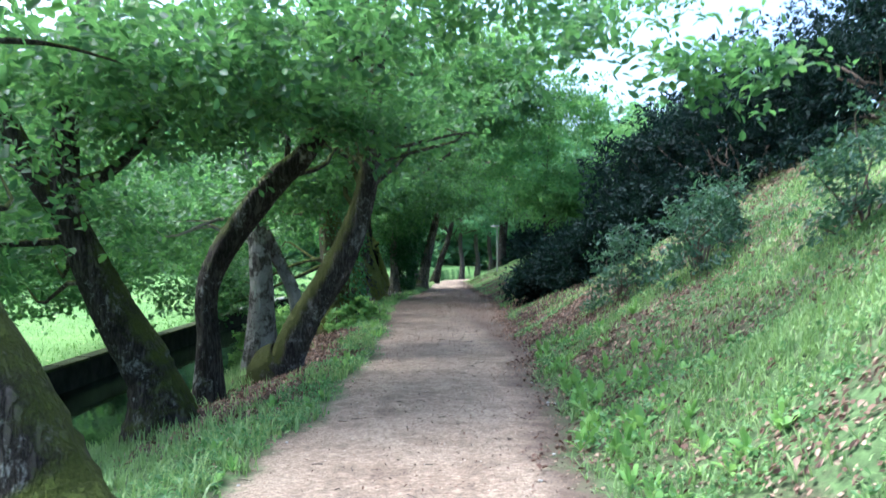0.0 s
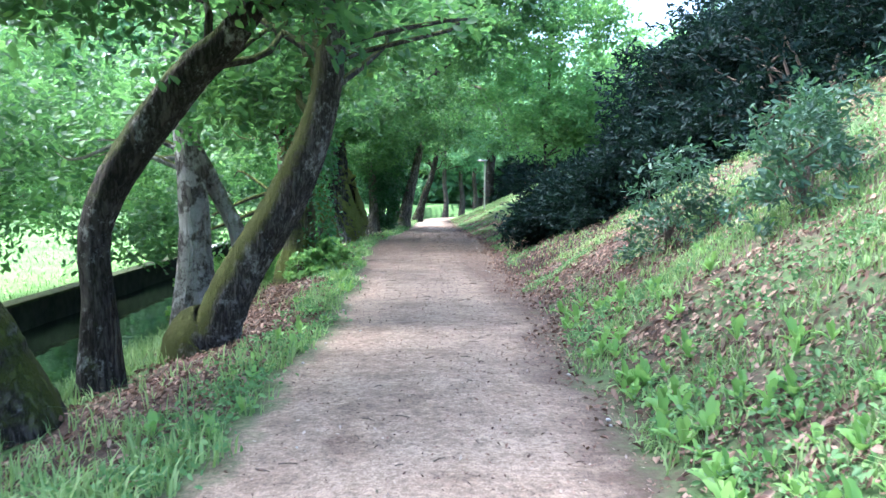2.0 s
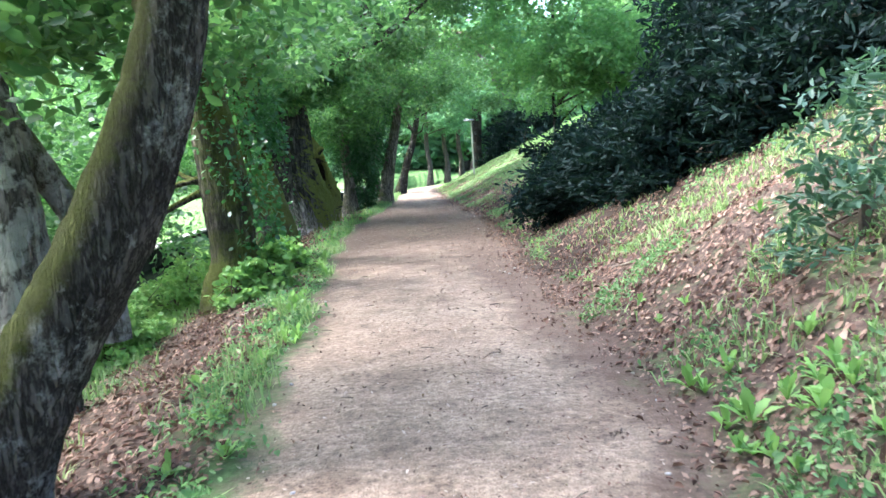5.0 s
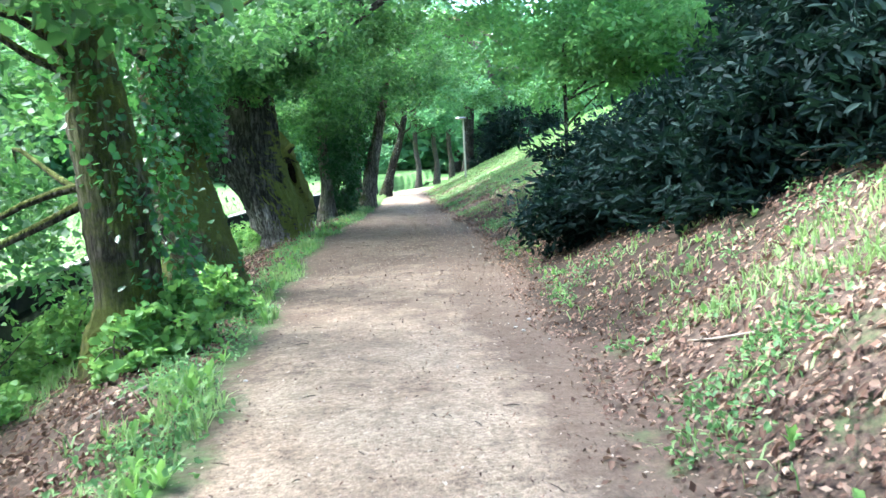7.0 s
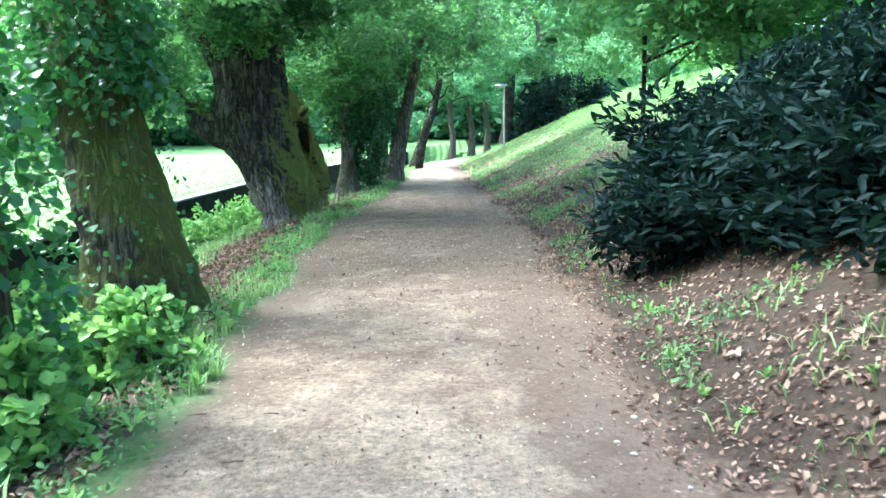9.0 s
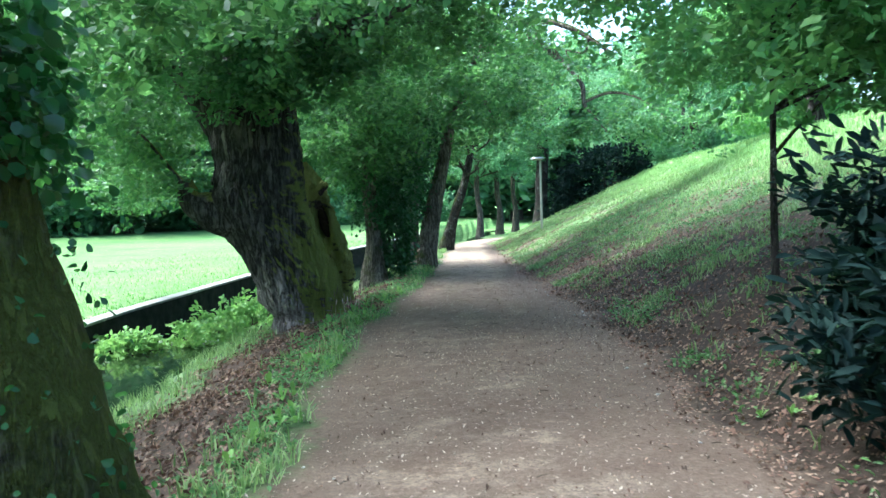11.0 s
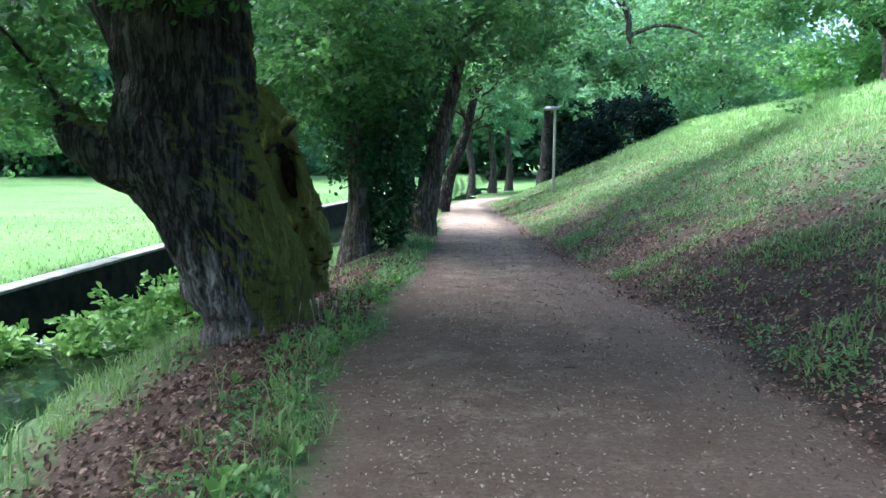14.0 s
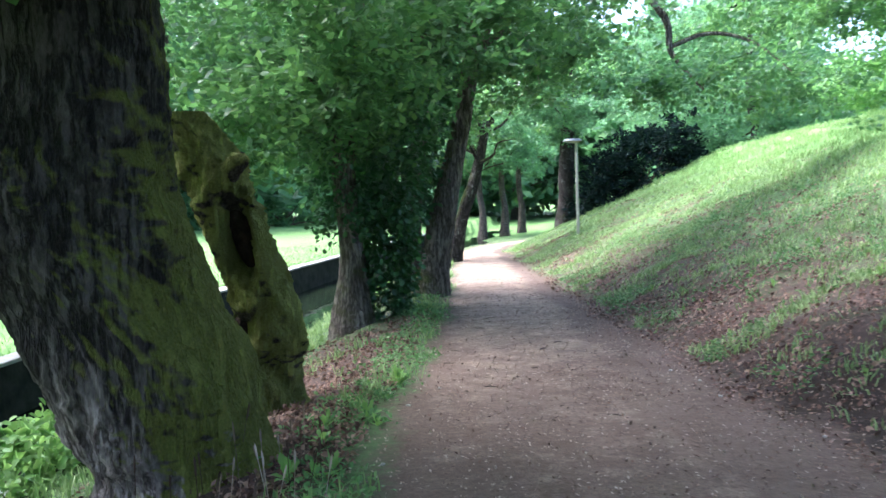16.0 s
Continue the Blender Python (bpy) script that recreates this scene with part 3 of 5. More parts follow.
def make_wall():
    ys = np.concatenate([np.arange(-40, 0, 4.0), np.arange(0, 62, 1.0)])
    root = thing("canal_wall", (-5.85, 10, -1.4), "dark damp retaining wall of the stream with pale coping", "wall", kind="structure")
    bm = bmesh.new()
    rings = []
    for y in ys:
        x = wall_x(y)
        rings.append([bm.verts.new((x + a, y, b)) for a, b in ((-0.3, -1.7), (0.04 + 0.02 * math.sin(y * 3), -1.7), (0.02 * math.sin(y * 2.3), LAWN_Z + 0.02), (-0.3, LAWN_Z + 0.02))])
    for a, b in zip(rings, rings[1:]):
        for k in range(4):
            bm.faces.new((a[k], a[(k + 1) % 4], b[(k + 1) % 4], b[k]))
    part("wall_face", bm, WALL_STONE, root)
    rng = np.random.default_rng(3)
    for y in np.arange(2, 60, 1.0):
        a, b = np.array([wall_x(y), y]), np.array([wall_x(y + 0.985), y + 0.985])
        bm = bmesh.new()
        o = rng.uniform(-0.012, 0.012)
        prof = ((-0.24, 0.022), (0.03, 0.022), (0.03, 0.055), (0.02, 0.065), (-0.24, 0.065))
        r0, r1 = ([bm.verts.new((q[0] + dx + o, q[1], LAWN_Z + dz + o * 0.5)) for dx, dz in prof] for q in (a, b))
        for k in range(5):
            bm.faces.new((r0[k], r0[(k + 1) % 5], r1[(k + 1) % 5], r1[k]))
        bm.faces.new(r0), bm.faces.new(r1[::-1])
        part("coping_stone", bm, COPING if y > 22 + 3 * rng.random() else MOSSY_COPING, root)


make_wall()


# ---- trees ----
def make_tree(trunks, blobs, label, bark, leaf, per=24, reach=0.42, size=0.115, limbs=9, group="trees along the stream", seed=1, seg=18,
              rough=0.06, ribs=0.0, fine=True, flare=1.5, limb_r=0.045, sag=0.15, start_at=0.45):
    rng = np.random.default_rng(seed)
    bx, by = trunks[0][0][0], trunks[0][0][1]
    bz = float(ground_z(bx, by))
    root = thing("tree", (bx, by, bz), label, "tree", group)
    starts = []
    for i, t in enumerate(trunks):
        t = [tuple(p) for p in t]
        if i == 0:
            x, y, z, r = t[0]
            low = min(z, bz)
            t = [(x, y, low - 0.25, r * flare * 1.15), (x, y, max(z, bz + 0.05), r * flare * 0.95)] + t[1:]
        line = ease(t, max(16, (21 if seg > 60 and i == 0 else 7) * len(t)))
        line[:, 3] = np.maximum(line[:, 3], 0.01)
        part_name = "trunk" if i == 0 else "limb"
        v, f = tube_arrays(line, seg if i == 0 else min(seg, 48), rough, ribs, seed * 10 + i, level=seg > 30 and i == 0)
        mesh_object(part_name, v, f, bark, root, smooth=True)
        starts.append(line[int(len(line) * start_at):])
    start = np.vstack(starts)
    if blobs:
        cl = clump_points(blobs, rng)
        if limbs:
            gap = np.array([np.min(np.linalg.norm(start[:, :3] - c, axis=1)) for c in cl])
            close = cl[(gap < 2.3) & (gap > 0.5)]
            for e in close[rng.permutation(len(close))[:limbs]]:
                near = start[np.argsort(np.linalg.norm(start[:, :3] - e - [0, 0, -0.8], axis=1))[:4]]
                v, f = limb_arrays(near, [e], limb_r, rng, sag)
                mesh_object("branch", v, f, bark, root, smooth=True)
        if not fine:
            cl = cl[rng.random(len(cl)) < 0.62]
            per = int(per * 1.55)
        (v, f), along = spray(cl, per, reach, size, rng, fine=fine)
        mesh_object("crown", v, f, leaf, root)
    return root


def ivy_on(root, line, n, seed, size=0.07, thick=0.14, leaf=None):
    rng = np.random.default_rng(seed)
    line = ease(line, 60)
    k = rng.integers(0, 60, n)
    th = rng.uniform(0, 2 * math.pi, n)
    d = np.stack([np.cos(th), np.sin(th), rng.normal(0, 0.25, n)], 1)
    patch = 0.5 + 0.5 * np.sin(th * 2 + k * 0.21 + seed) * np.sin(k * 0.13 + seed)
    keep = rng.random(n) < 0.25 + patch
    at = line[k, :3] + d * (line[k, 3] + rng.uniform(0.0, 1, n) ** 2 * thick)[:, None] + rng.normal(0, 0.04, (n, 3))
    v, f = leaf_arrays(at[keep], size, rng, 0.85, 0.15, 0.2, d[keep] * 0.5 + [0, 0, -0.5])
    return mesh_object("ivy", v, f, leaf or IVY_LEAF, root, "glossy ivy leaves")


# the row of trees along the stream, in the order they are passed
make_tree([[(-1.9, 4.1, -0.2, 0.30), (-1.98, 4.2, 0.2, 0.27), (-2.2, 4.25, 0.65, 0.24), (-2.55, 4.3, 1.2, 0.21), (-2.9, 4.3, 2.2, 0.17), (-3.0, 4.2, 3.6, 0.12)]],
          # the last blob is unseen overhead, added to shade the start of the path
          [(-3.2, 5.2, 3.3, 1.6, 2.2, 0.9, 45), (-4.6, 7.0, 1.5, 1.0, 1.6, 0.9, 130), (-0.6, 6.8, 3.9, 2.0, 1.2, 0.4, 40), (2.1, 7.3, 2.9, 0.7, 0.6, 0.3, 34), (-3.1, 7.2, 2.85, 1.1, 0.7, 0.45, 95), (-4.4, 6.6, 2.5, 0.9, 0.7, 0.5, 80), (-1.2, 7.8, 3.15, 1.2, 0.7, 0.4, 80), (0.6, 7.6, 3.4, 0.9, 0.7, 0.35, 26), (-1.0, 2.4, 4.3, 2.0, 1.6, 0.5, 90)],
          "leaning stream-side tree with dark rough bark", BARK, OAK_LEAF, seed=11)
make_tree([[(-2.85, 8.65, -0.33, 0.26), (-2.95, 8.65, 0.05, 0.255), (-3.05, 8.65, 0.24, 0.25), (-3.34, 8.65, 0.7, 0.22), (-3.6, 8.65, 1.22, 0.18), (-3.8, 8.6, 1.74, 0.15), (-3.83, 8.6, 2.08, 0.14), (-3.78, 8.6, 3.3, 0.12), (-3.5, 8.6, 4.2, 0.09)],
           [(-3.75, 8.6, 1.6, 0.12), (-4.2, 8.6, 2.25, 0.11), (-4.6, 8.6, 3.1, 0.08)], [(-3.8, 8.6, 2.0, 0.09), (-3.4, 8.6, 2.16, 0.06), (-2.9, 8.4, 2.5, 0.04)]],
          [(-3.6, 8.8, 3.3, 1.9, 1.6, 0.9, 190), (-1.2, 9.0, 4.0, 1.8, 1.6, 0.7, 75), (-2.6, 8.9, 2.9, 1.2, 0.5, 0.45, 110), (-5.6, 9.8, 1.7, 1.2, 1.6, 1.1, 190), (-5.0, 11.2, 2.6, 1.2, 1.3, 0.7, 140), (-6.6, 12.0, 3.0, 1.4, 2.0, 1.2, 130), (-6.3, 12.6, 1.25, 1.3, 1.8, 0.75, 150)],
          "dark leaning oak with a forked trunk on the stream bank", BARK, OAK_LEAF, seed=12)
make_tree([[(-2.8, 10.1, -0.42, 0.145), (-2.79, 10.1, 0.31, 0.14), (-2.82, 10.1, 0.75, 0.135), (-2.74, 10.1, 1.12, 0.145), (-2.5, 10.1, 1.55, 0.155), (-2.22, 10.1, 1.93, 0.16), (-1.93, 10.05, 2.25, 0.15), (-1.6, 10, 2.55, 0.12), (-1.1, 10, 3.4, 0.09), (-0.9, 10, 4.6, 0.06)]],
          [(-1.8, 10.4, 3.6, 1.8, 1.4, 0.8, 100), (-1.5, 9.7, 2.95, 0.9, 0.4, 0.4, 60), (-2.4, 12.0, 2.5, 1.2, 0.6, 0.7, 110), (0.6, 10.5, 4.6, 1.5, 1.8, 0.7, 40)],
          "slender dark tree with a sharply bent trunk", BARK, OAK_LEAF, seed=13)
make_tree([[(-2.85, 13.2, -0.45, 0.21), (-2.82, 13.2, 0.45, 0.19), (-2.84, 13.2, 1.2, 0.17), (-2.92, 13.2, 2.0, 0.15), (-3.03, 13.2, 3.06, 0.15), (-3.14, 13.2, 4.6, 0.12), (-3.16, 13.2, 6.0, 0.08)],
           [(-2.3, 13.4, 0.1, 0.10), (-2.36, 13.4, 0.68, 0.10), (-2.57, 13.4, 1.14, 0.10), (-2.72, 13.3, 1.45, 0.11), (-2.85, 13.2, 1.8, 0.09)]],
          [(-3.0, 13.8, 4.2, 2.0, 2.0, 1.3, 90), (-0.6, 13.8, 4.7, 1.7, 1.8, 0.7, 40), (-5.4, 14.4, 1.9, 1.3, 2.0, 1.1, 230), (-6.8, 17.0, 3.2, 1.5, 2.2, 1.3, 140), (-6.6, 16.8, 1.3, 1.4, 2.0, 0.75, 150)],
          "grey pale-barked tree with a side stem from its foot", PALE_BARK, OAK_LEAF, seed=14)
make_tree([[(-2.15, 10.92, -0.42, 0.25), (-2.02, 10.9, -0.05, 0.24), (-1.87, 10.9, 0.3, 0.22), (-1.65, 10.9, 0.68, 0.20), (-1.40, 10.9, 1.08, 0.185), (-1.20, 10.9, 1.52, 0.165), (-1.04, 10.9, 1.98, 0.145), (-0.95, 10.85, 2.4, 0.135), (-0.9, 10.8, 3.2, 0.12), (-0.7, 10.8, 4.6, 0.08)]],
          [(-0.9, 11.6, 4.4, 1.7, 1.7, 0.8, 45), (1.2, 12.6, 4.9, 1.6, 2.0, 0.7, 40), (-2.0, 12.6, 3.1, 0.9, 1.0, 0.7, 80), (-0.8, 12.9, 3.1, 0.8, 0.8, 0.5, 90), (-1.6, 14.6, 2.7, 0.8, 0.8, 0.5, 60)],
          "leaning oak mossy on its upper side at the path edge", LEANING_BARK, OAK_LEAF, seed=15)
ivy_a = make_tree([[(-2.15, 16.8, -0.4, 0.27), (-2.11, 16.8, 0.3, 0.26), (-2.14, 16.8, 0.9, 0.265), (-2.2, 16.8, 1.5, 0.25), (-2.27, 16.8, 2.2, 0.21), (-2.4, 16.8, 3.4, 0.16), (-2.5, 16.8, 5.0, 0.1)]],
          [(-2.5, 17.0, 4.2, 1.9, 1.9, 1.5, 110), (0.4, 17.5, 4.9, 1.9, 2.0, 0.8, 60), (-5.0, 18.0, 2.2, 1.3, 2.2, 1.1, 160), (-3.4, 15.6, 2.3, 0.9, 1.0, 0.8, 50), (-5.2, 21.5, 0.8, 1.0, 1.6, 0.6, 150), (-4.7, 17.0, 0.6, 0.7, 1.2, 0.6, 110), (-5.6, 20.2, 1.3, 1.3, 1.8, 0.8, 200), (-3.8, 17.6, 0.9, 0.8, 1.2, 0.8, 70), (-2.2, 16.0, 2.8, 0.9, 0.7, 0.5, 75), (-1.2, 16.6, 3.2, 0.9, 0.9, 0.5, 60)],
          "mossy tree trunk overgrown with glossy ivy", MOSSY_BARK, OAK_LEAF, seed=16, fine=False)
ivy_on(ivy_a, [(-1.8, 16.75, 0.0, 0.12), (-1.85, 16.8, 0.8, 0.17), (-2.1, 16.8, 1.6, 0.27), (-2.3, 16.8, 3.0, 0.24)], 2300, 5, thick=0.2)
ivy_b = make_tree([[(-2.1, 19.35, -0.25, 0.42), (-2.12, 19.3, 0.3, 0.40), (-2.2, 19.3, 0.7, 0.37), (-2.3, 19.3, 1.2, 0.31), (-2.36, 19.3, 1.7, 0.27), (-2.4, 19.3, 2.6, 0.23), (-2.6, 19.3, 4.6, 0.14)]],
          [(-2.4, 19.8, 4.2, 1.9, 1.9, 1.5, 90), (0.6, 20.8, 4.8, 2.1, 2.0, 0.9, 50), (-4.6, 22.0, 2.7, 1.4, 2.2, 1.1, 210), (-6.8, 23.0, 3.4, 1.5, 2.2, 1.4, 100), (-1.6, 22.6, 3.5, 1.2, 1.3, 0.8, 120), (-1.8, 18.6, 2.9, 0.8, 0.8, 0.5, 60), (-2.7, 21.2, 2.8, 0.9, 0.9, 0.5, 70)],
          "stout mossy trunk with ivy climbing its crown", MOSSY_BARK, OAK_LEAF, seed=17, flare=1.25, fine=False)
ivy_on(ivy_b, [(-2.3, 19.2, 1.5, 0.3), (-2.35, 19.2, 2.2, 0.36), (-2.5, 19.3, 3.6, 0.3)], 6000, 6, thick=0.25)
ivy_on(ivy_b, [(-2.1, 19.3, -0.2, 0.5), (-2.15, 19.3, 0.4, 0.42), (-2.25, 19.3, 1.4, 0.33)], 600, 16, 0.048, 0.05)
old = make_tree([[(-2.3, 27.9, -0.5, 0.56), (-2.42, 27.9, -0.1, 0.57), (-2.52, 27.9, 0.25, 0.59), (-2.72, 27.9, 0.7, 0.58), (-2.96, 27.9, 1.12, 0.68), (-3.0, 27.9, 1.5, 0.67), (-2.94, 27.9, 2.0, 0.61), (-2.97, 27.9, 2.6, 0.58), (-3.0, 27.9, 3.3, 0.42), (-3.1, 27.9, 4.4, 0.3)],
                 [(-3.3, 27.7, 1.1, 0.3), (-3.66, 27.6, 1.25, 0.24), (-3.86, 27.55, 1.4, 0.17), (-3.93, 27.55, 1.66, 0.09)],
                 [(-3.15, 27.8, 1.9, 0.32), (-3.6, 27.7, 2.65, 0.21), (-4.2, 27.6, 3.6, 0.14)],
                 [(-2.7, 27.8, 2.6, 0.28), (-2.3, 27.8, 3.4, 0.2), (-1.6, 27.8, 4.2, 0.12)],
                 [(-2.6, 27.6, 3.0, 0.17), (-1.6, 27.0, 3.5, 0.11), (-0.95, 26.5, 3.62, 0.085), (-0.1, 26.3, 4.1, 0.06), (0.6, 26.2, 4.6, 0.03)]],
          # blobs from z 5.4 up are a mostly unseen roof added to shade the ground
          [(-3.0, 28.5, 4.7, 2.4, 2.6, 1.5, 420), (0.2, 27.0, 5.0, 2.2, 2.8, 0.8, 330), (-5.8, 30.5, 3.1, 1.7, 2.4, 1.1, 300), (-3.4, 25.0, 3.6, 1.8, 1.3, 0.8, 200), (-3.0, 26.6, 3.1, 1.4, 0.8, 0.5, 110), (-4.35, 27.6, 1.65, 0.45, 0.4, 0.5, 34), (-5.3, 27.2, 3.0, 1.4, 1.4, 0.8, 110), (-4.7, 26.2, 3.7, 1.2, 1.3, 0.6, 110), (-1.2, 31.0, 3.8, 1.4, 1.8, 0.8, 200), (1.8, 23.5, 5.4, 1.9, 2.4, 0.8, 480), (1.6, 29.5, 5.6, 2.2, 2.6, 0.8, 450), (-2.0, 26.6, 3.7, 1.6, 1.0, 0.7, 240), (-0.6, 29.5, 4.2, 1.5, 1.5, 0.8, 240), (-0.4, 23.0, 5.6, 1.6, 2.0, 0.7, 220), (-4.2, 24.0, 5.4, 2.2, 2.8, 1.1, 130), (-2.6, 26.9, 3.05, 1.3, 0.5, 0.35, 150), (-4.9, 28.6, 2.3, 1.1, 1.0, 0.7, 100), (-6.5, 33.0, 1.7, 0.9, 0.8, 0.5, 90), (-4.0, 30.0, 6.0, 2.4, 3.0, 1.2, 200), (-0.5, 26.0, 6.6, 3.2, 4.2, 0.8, 720)],
          "huge old pollard oak with gnarled mossy trunk and broken stub", OLD_BARK, OAK_LEAF, seed=18, seg=240, rough=0.045, flare=1.03, fine=False)


def make_hollow_stem():
    root = thing("hollow_stem", (-2.18, 29.6, -0.3), "mossy hollow snag with a dark hole beside the old oak", "tree", "trees along the stream")
    line = ease([(-2.14, 29.6, -0.6, 0.26), (-2.17, 29.6, -0.1, 0.22), (-2.15, 29.6, 0.15, 0.25), (-2.22, 29.6, 0.59, 0.22), (-2.35, 29.6, 0.96, 0.24), (-2.47, 29.6, 1.29, 0.24), (-2.59, 29.6, 1.61, 0.22), (-2.72, 29.5, 1.95, 0.12)], 60)
    line = ease(line, 110)
    line[:, 3] *= 1.08
    v, f = tube_arrays(line, 56, 0.10, 0.02, 77, True)
    v[:, :2] += 0.02 * np.sin(v[:, [1, 0]] * 23 + 2 * np.sin(v[:, 2:] * 7)) + 0.012 * np.sin(v[:, [2, 2]] * [19, 23] + v[:, [1, 0]] * 31) + 0.006 * np.sin(v[:, [2, 1]] * 61 + v[:, :1] * 47)
    # the rotten hole: the bark is pressed in on the side towards the path
    for cz, hz, cx, depth in ((0.98, 0.30, -2.33, 0.30), (0.25, 0.12, -2.36, 0.2)):
        a = np.exp(-(((v[:, 2] - cz) / hz) ** 4) - ((v[:, 0] - cx - 0.12 * (cz - v[:, 2])) / 0.1) ** 4) * (v[:, 1] < 29.6)
        v[:, 1] += a * depth
    mesh_object("trunk", v, f, SNAG_BARK, root, smooth=True)
    # dark ellipsoids fill the holes, painting the shade of their depth
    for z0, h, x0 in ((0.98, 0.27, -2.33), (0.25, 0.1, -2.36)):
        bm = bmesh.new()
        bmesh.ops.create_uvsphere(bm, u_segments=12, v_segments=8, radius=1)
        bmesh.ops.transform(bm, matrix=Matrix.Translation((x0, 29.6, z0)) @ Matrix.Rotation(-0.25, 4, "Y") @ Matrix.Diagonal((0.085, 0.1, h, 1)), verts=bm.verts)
        part("hollow", bm, HOLE_SHADE, root, "hole with its inner shade painted near black")
    knob = ease([(-2.5, 29.5, 1.42, 0.1), (-2.36, 29.42, 1.5, 0.085), (-2.27, 29.38, 1.58, 0.07), (-2.25, 29.37, 1.62, 0.02)], 14)
    v, f = tube_arrays(knob, 16, 0.12, 0, 5)
    mesh_object("knob", v, f, SNAG_BARK, root, smooth=True)


make_hollow_stem()
ivy_c = make_tree([[(-2.0, 34.5, -0.45, 0.23), (-1.97, 34.5, 0.25, 0.2), (-2.0, 34.5, 0.87, 0.16), (-2.05, 34.5, 1.6, 0.16), (-1.9, 34.5, 3.0, 0.15), (-1.7, 34.5, 5.0, 0.11)]],
          # the last three blobs are added high up to block sun and sky
          [(-2.0, 34.8, 4.3, 1.6, 1.9, 1.6, 300), (-2.9, 33.6, 2.4, 1.1, 1.2, 1.0, 210), (-4.2, 34.5, 3.4, 1.5, 1.8, 1.2, 210), (-1.6, 34.2, 2.8, 0.8, 0.8, 0.9, 140), (-2.0, 32.3, 2.8, 1.1, 0.9, 0.8, 190), (-0.7, 33.4, 3.5, 1.0, 0.9, 0.7, 130), (-4.6, 34.0, 5.9, 2.0, 2.8, 0.9, 300), (-2.0, 36.5, 6.3, 2.4, 2.6, 0.8, 380), (-5.2, 38.5, 5.6, 2.0, 2.6, 1.0, 330)],
          "slim tree with thick ivy up one side beside the path", GREY_BARK, OAK_LEAF, per=22, size=0.125, seed=19, fine=False)
ivy_on(ivy_c, [(-1.6, 34.8, -0.4, 0.2), (-1.57, 34.8, 0.4, 0.26), (-1.5, 34.85, 1.2, 0.26), (-1.35, 35.1, 2.4, 0.42), (-1.1, 35.3, 3.6, 0.5)], 9500, 8, 0.085, 0.26, SHADED_IVY)
ivy_on(ivy_c, [(-2.0, 34.4, 0.8, 0.2), (-2.0, 34.4, 2.0, 0.3), (-1.85, 34.4, 3.2, 0.36), (-1.7, 34.4, 4.6, 0.3)], 5200, 18, 0.085, 0.3, SHADED_IVY)
ivy_d = make_tree([[(-0.98, 36.5, -0.45, 0.27), (-0.86, 36.5, 0.1, 0.25), (-0.74, 36.5, 0.76, 0.22), (-0.53, 36.5, 1.66, 0.18), (-0.32, 36.5, 2.55, 0.145), (-0.15, 36.5, 3.61, 0.13), (-0.05, 36.5, 5.0, 0.1)],
                   [(-1.15, 36.6, -0.3, 0.17), (-1.2, 36.6, 0.6, 0.15), (-1.1, 36.6, 1.7, 0.13), (-0.9, 36.6, 3.0, 0.1)],
                   [(-0.2, 36.5, 3.3, 0.1), (0.5, 34.6, 4.5, 0.085), (1.4, 33.2, 4.8, 0.07), (2.2, 32.5, 4.5, 0.05), (2.9, 32.0, 3.9, 0.03)],
                   [(-0.1, 36.5, 3.9, 0.08), (-0.5, 34.5, 4.5, 0.07), (-0.9, 33.2, 4.3, 0.05), (-1.4, 32.4, 4.6, 0.03)],
                   [(-0.12, 36.5, 4.2, 0.1), (1.4, 36.8, 5.2, 0.09), (2.4, 37, 4.75, 0.075), (3.05, 37, 4.05, 0.06), (3.14, 37, 3.5, 0.05), (3.4, 37, 3.15, 0.03), (3.67, 36.9, 2.8, 0.012)],
                   [(3.1, 37, 3.55, 0.045), (3.8, 37.1, 3.78, 0.035), (4.5, 37, 3.6, 0.025), (5.2, 37.1, 3.1, 0.012)],
                   [(-0.2, 36.5, 3.4, 0.06), (0.4, 36.2, 3.75, 0.045), (0.75, 36, 3.3, 0.025), (0.85, 36, 2.9, 0.01)]],
          [(-0.2, 37.0, 4.9, 2.0, 2.2, 1.1, 300), (1.8, 38, 4.4, 1.8, 2.2, 0.8, 230), (-2.5, 37.5, 2.8, 1.2, 1.5, 1.3, 210), (0.9, 34, 4.3, 1.6, 2.0, 0.6, 150), (4.1, 37.2, 3.05, 1.0, 0.7, 0.5, 75), (5.3, 37.3, 2.95, 0.9, 0.8, 0.7, 70), (3.3, 37.0, 3.0, 0.5, 0.4, 0.5, 45), (0.7, 36.2, 3.2, 0.9, 0.8, 0.5, 110)],
          "leaning twin-stemmed tree with ivy round its stems", GREY_BARK, OAK_LEAF, per=22, size=0.125, seed=20, fine=False)
ivy_on(ivy_d, [(-1.3, 36.5, 0.9, 0.2), (-1.2, 36.5, 2.0, 0.34), (-0.8, 36.5, 3.4, 0.4), (-0.5, 36.5, 4.6, 0.4)], 5200, 9, 0.1, 0.3, SHADED_IVY)
make_tree([[(-0.45, 45, -0.5, 0.2), (-0.25, 45, 0.29, 0.18), (-0.03, 45, 1.02, 0.17), (0.23, 45, 1.7, 0.14), (0.6, 45, 3.2, 0.1)]],
          [(-1.2, 45.5, 3.4, 1.8, 2.2, 1.5, 260), (1.6, 46, 4.6, 2.2, 2.4, 1.1, 230), (0.3, 43.5, 3.0, 1.1, 1.2, 0.9, 110)], "leaning tree by the bend of the path", BARK, OAK_LEAF, per=30, size=0.14, seed=21, fine=False)
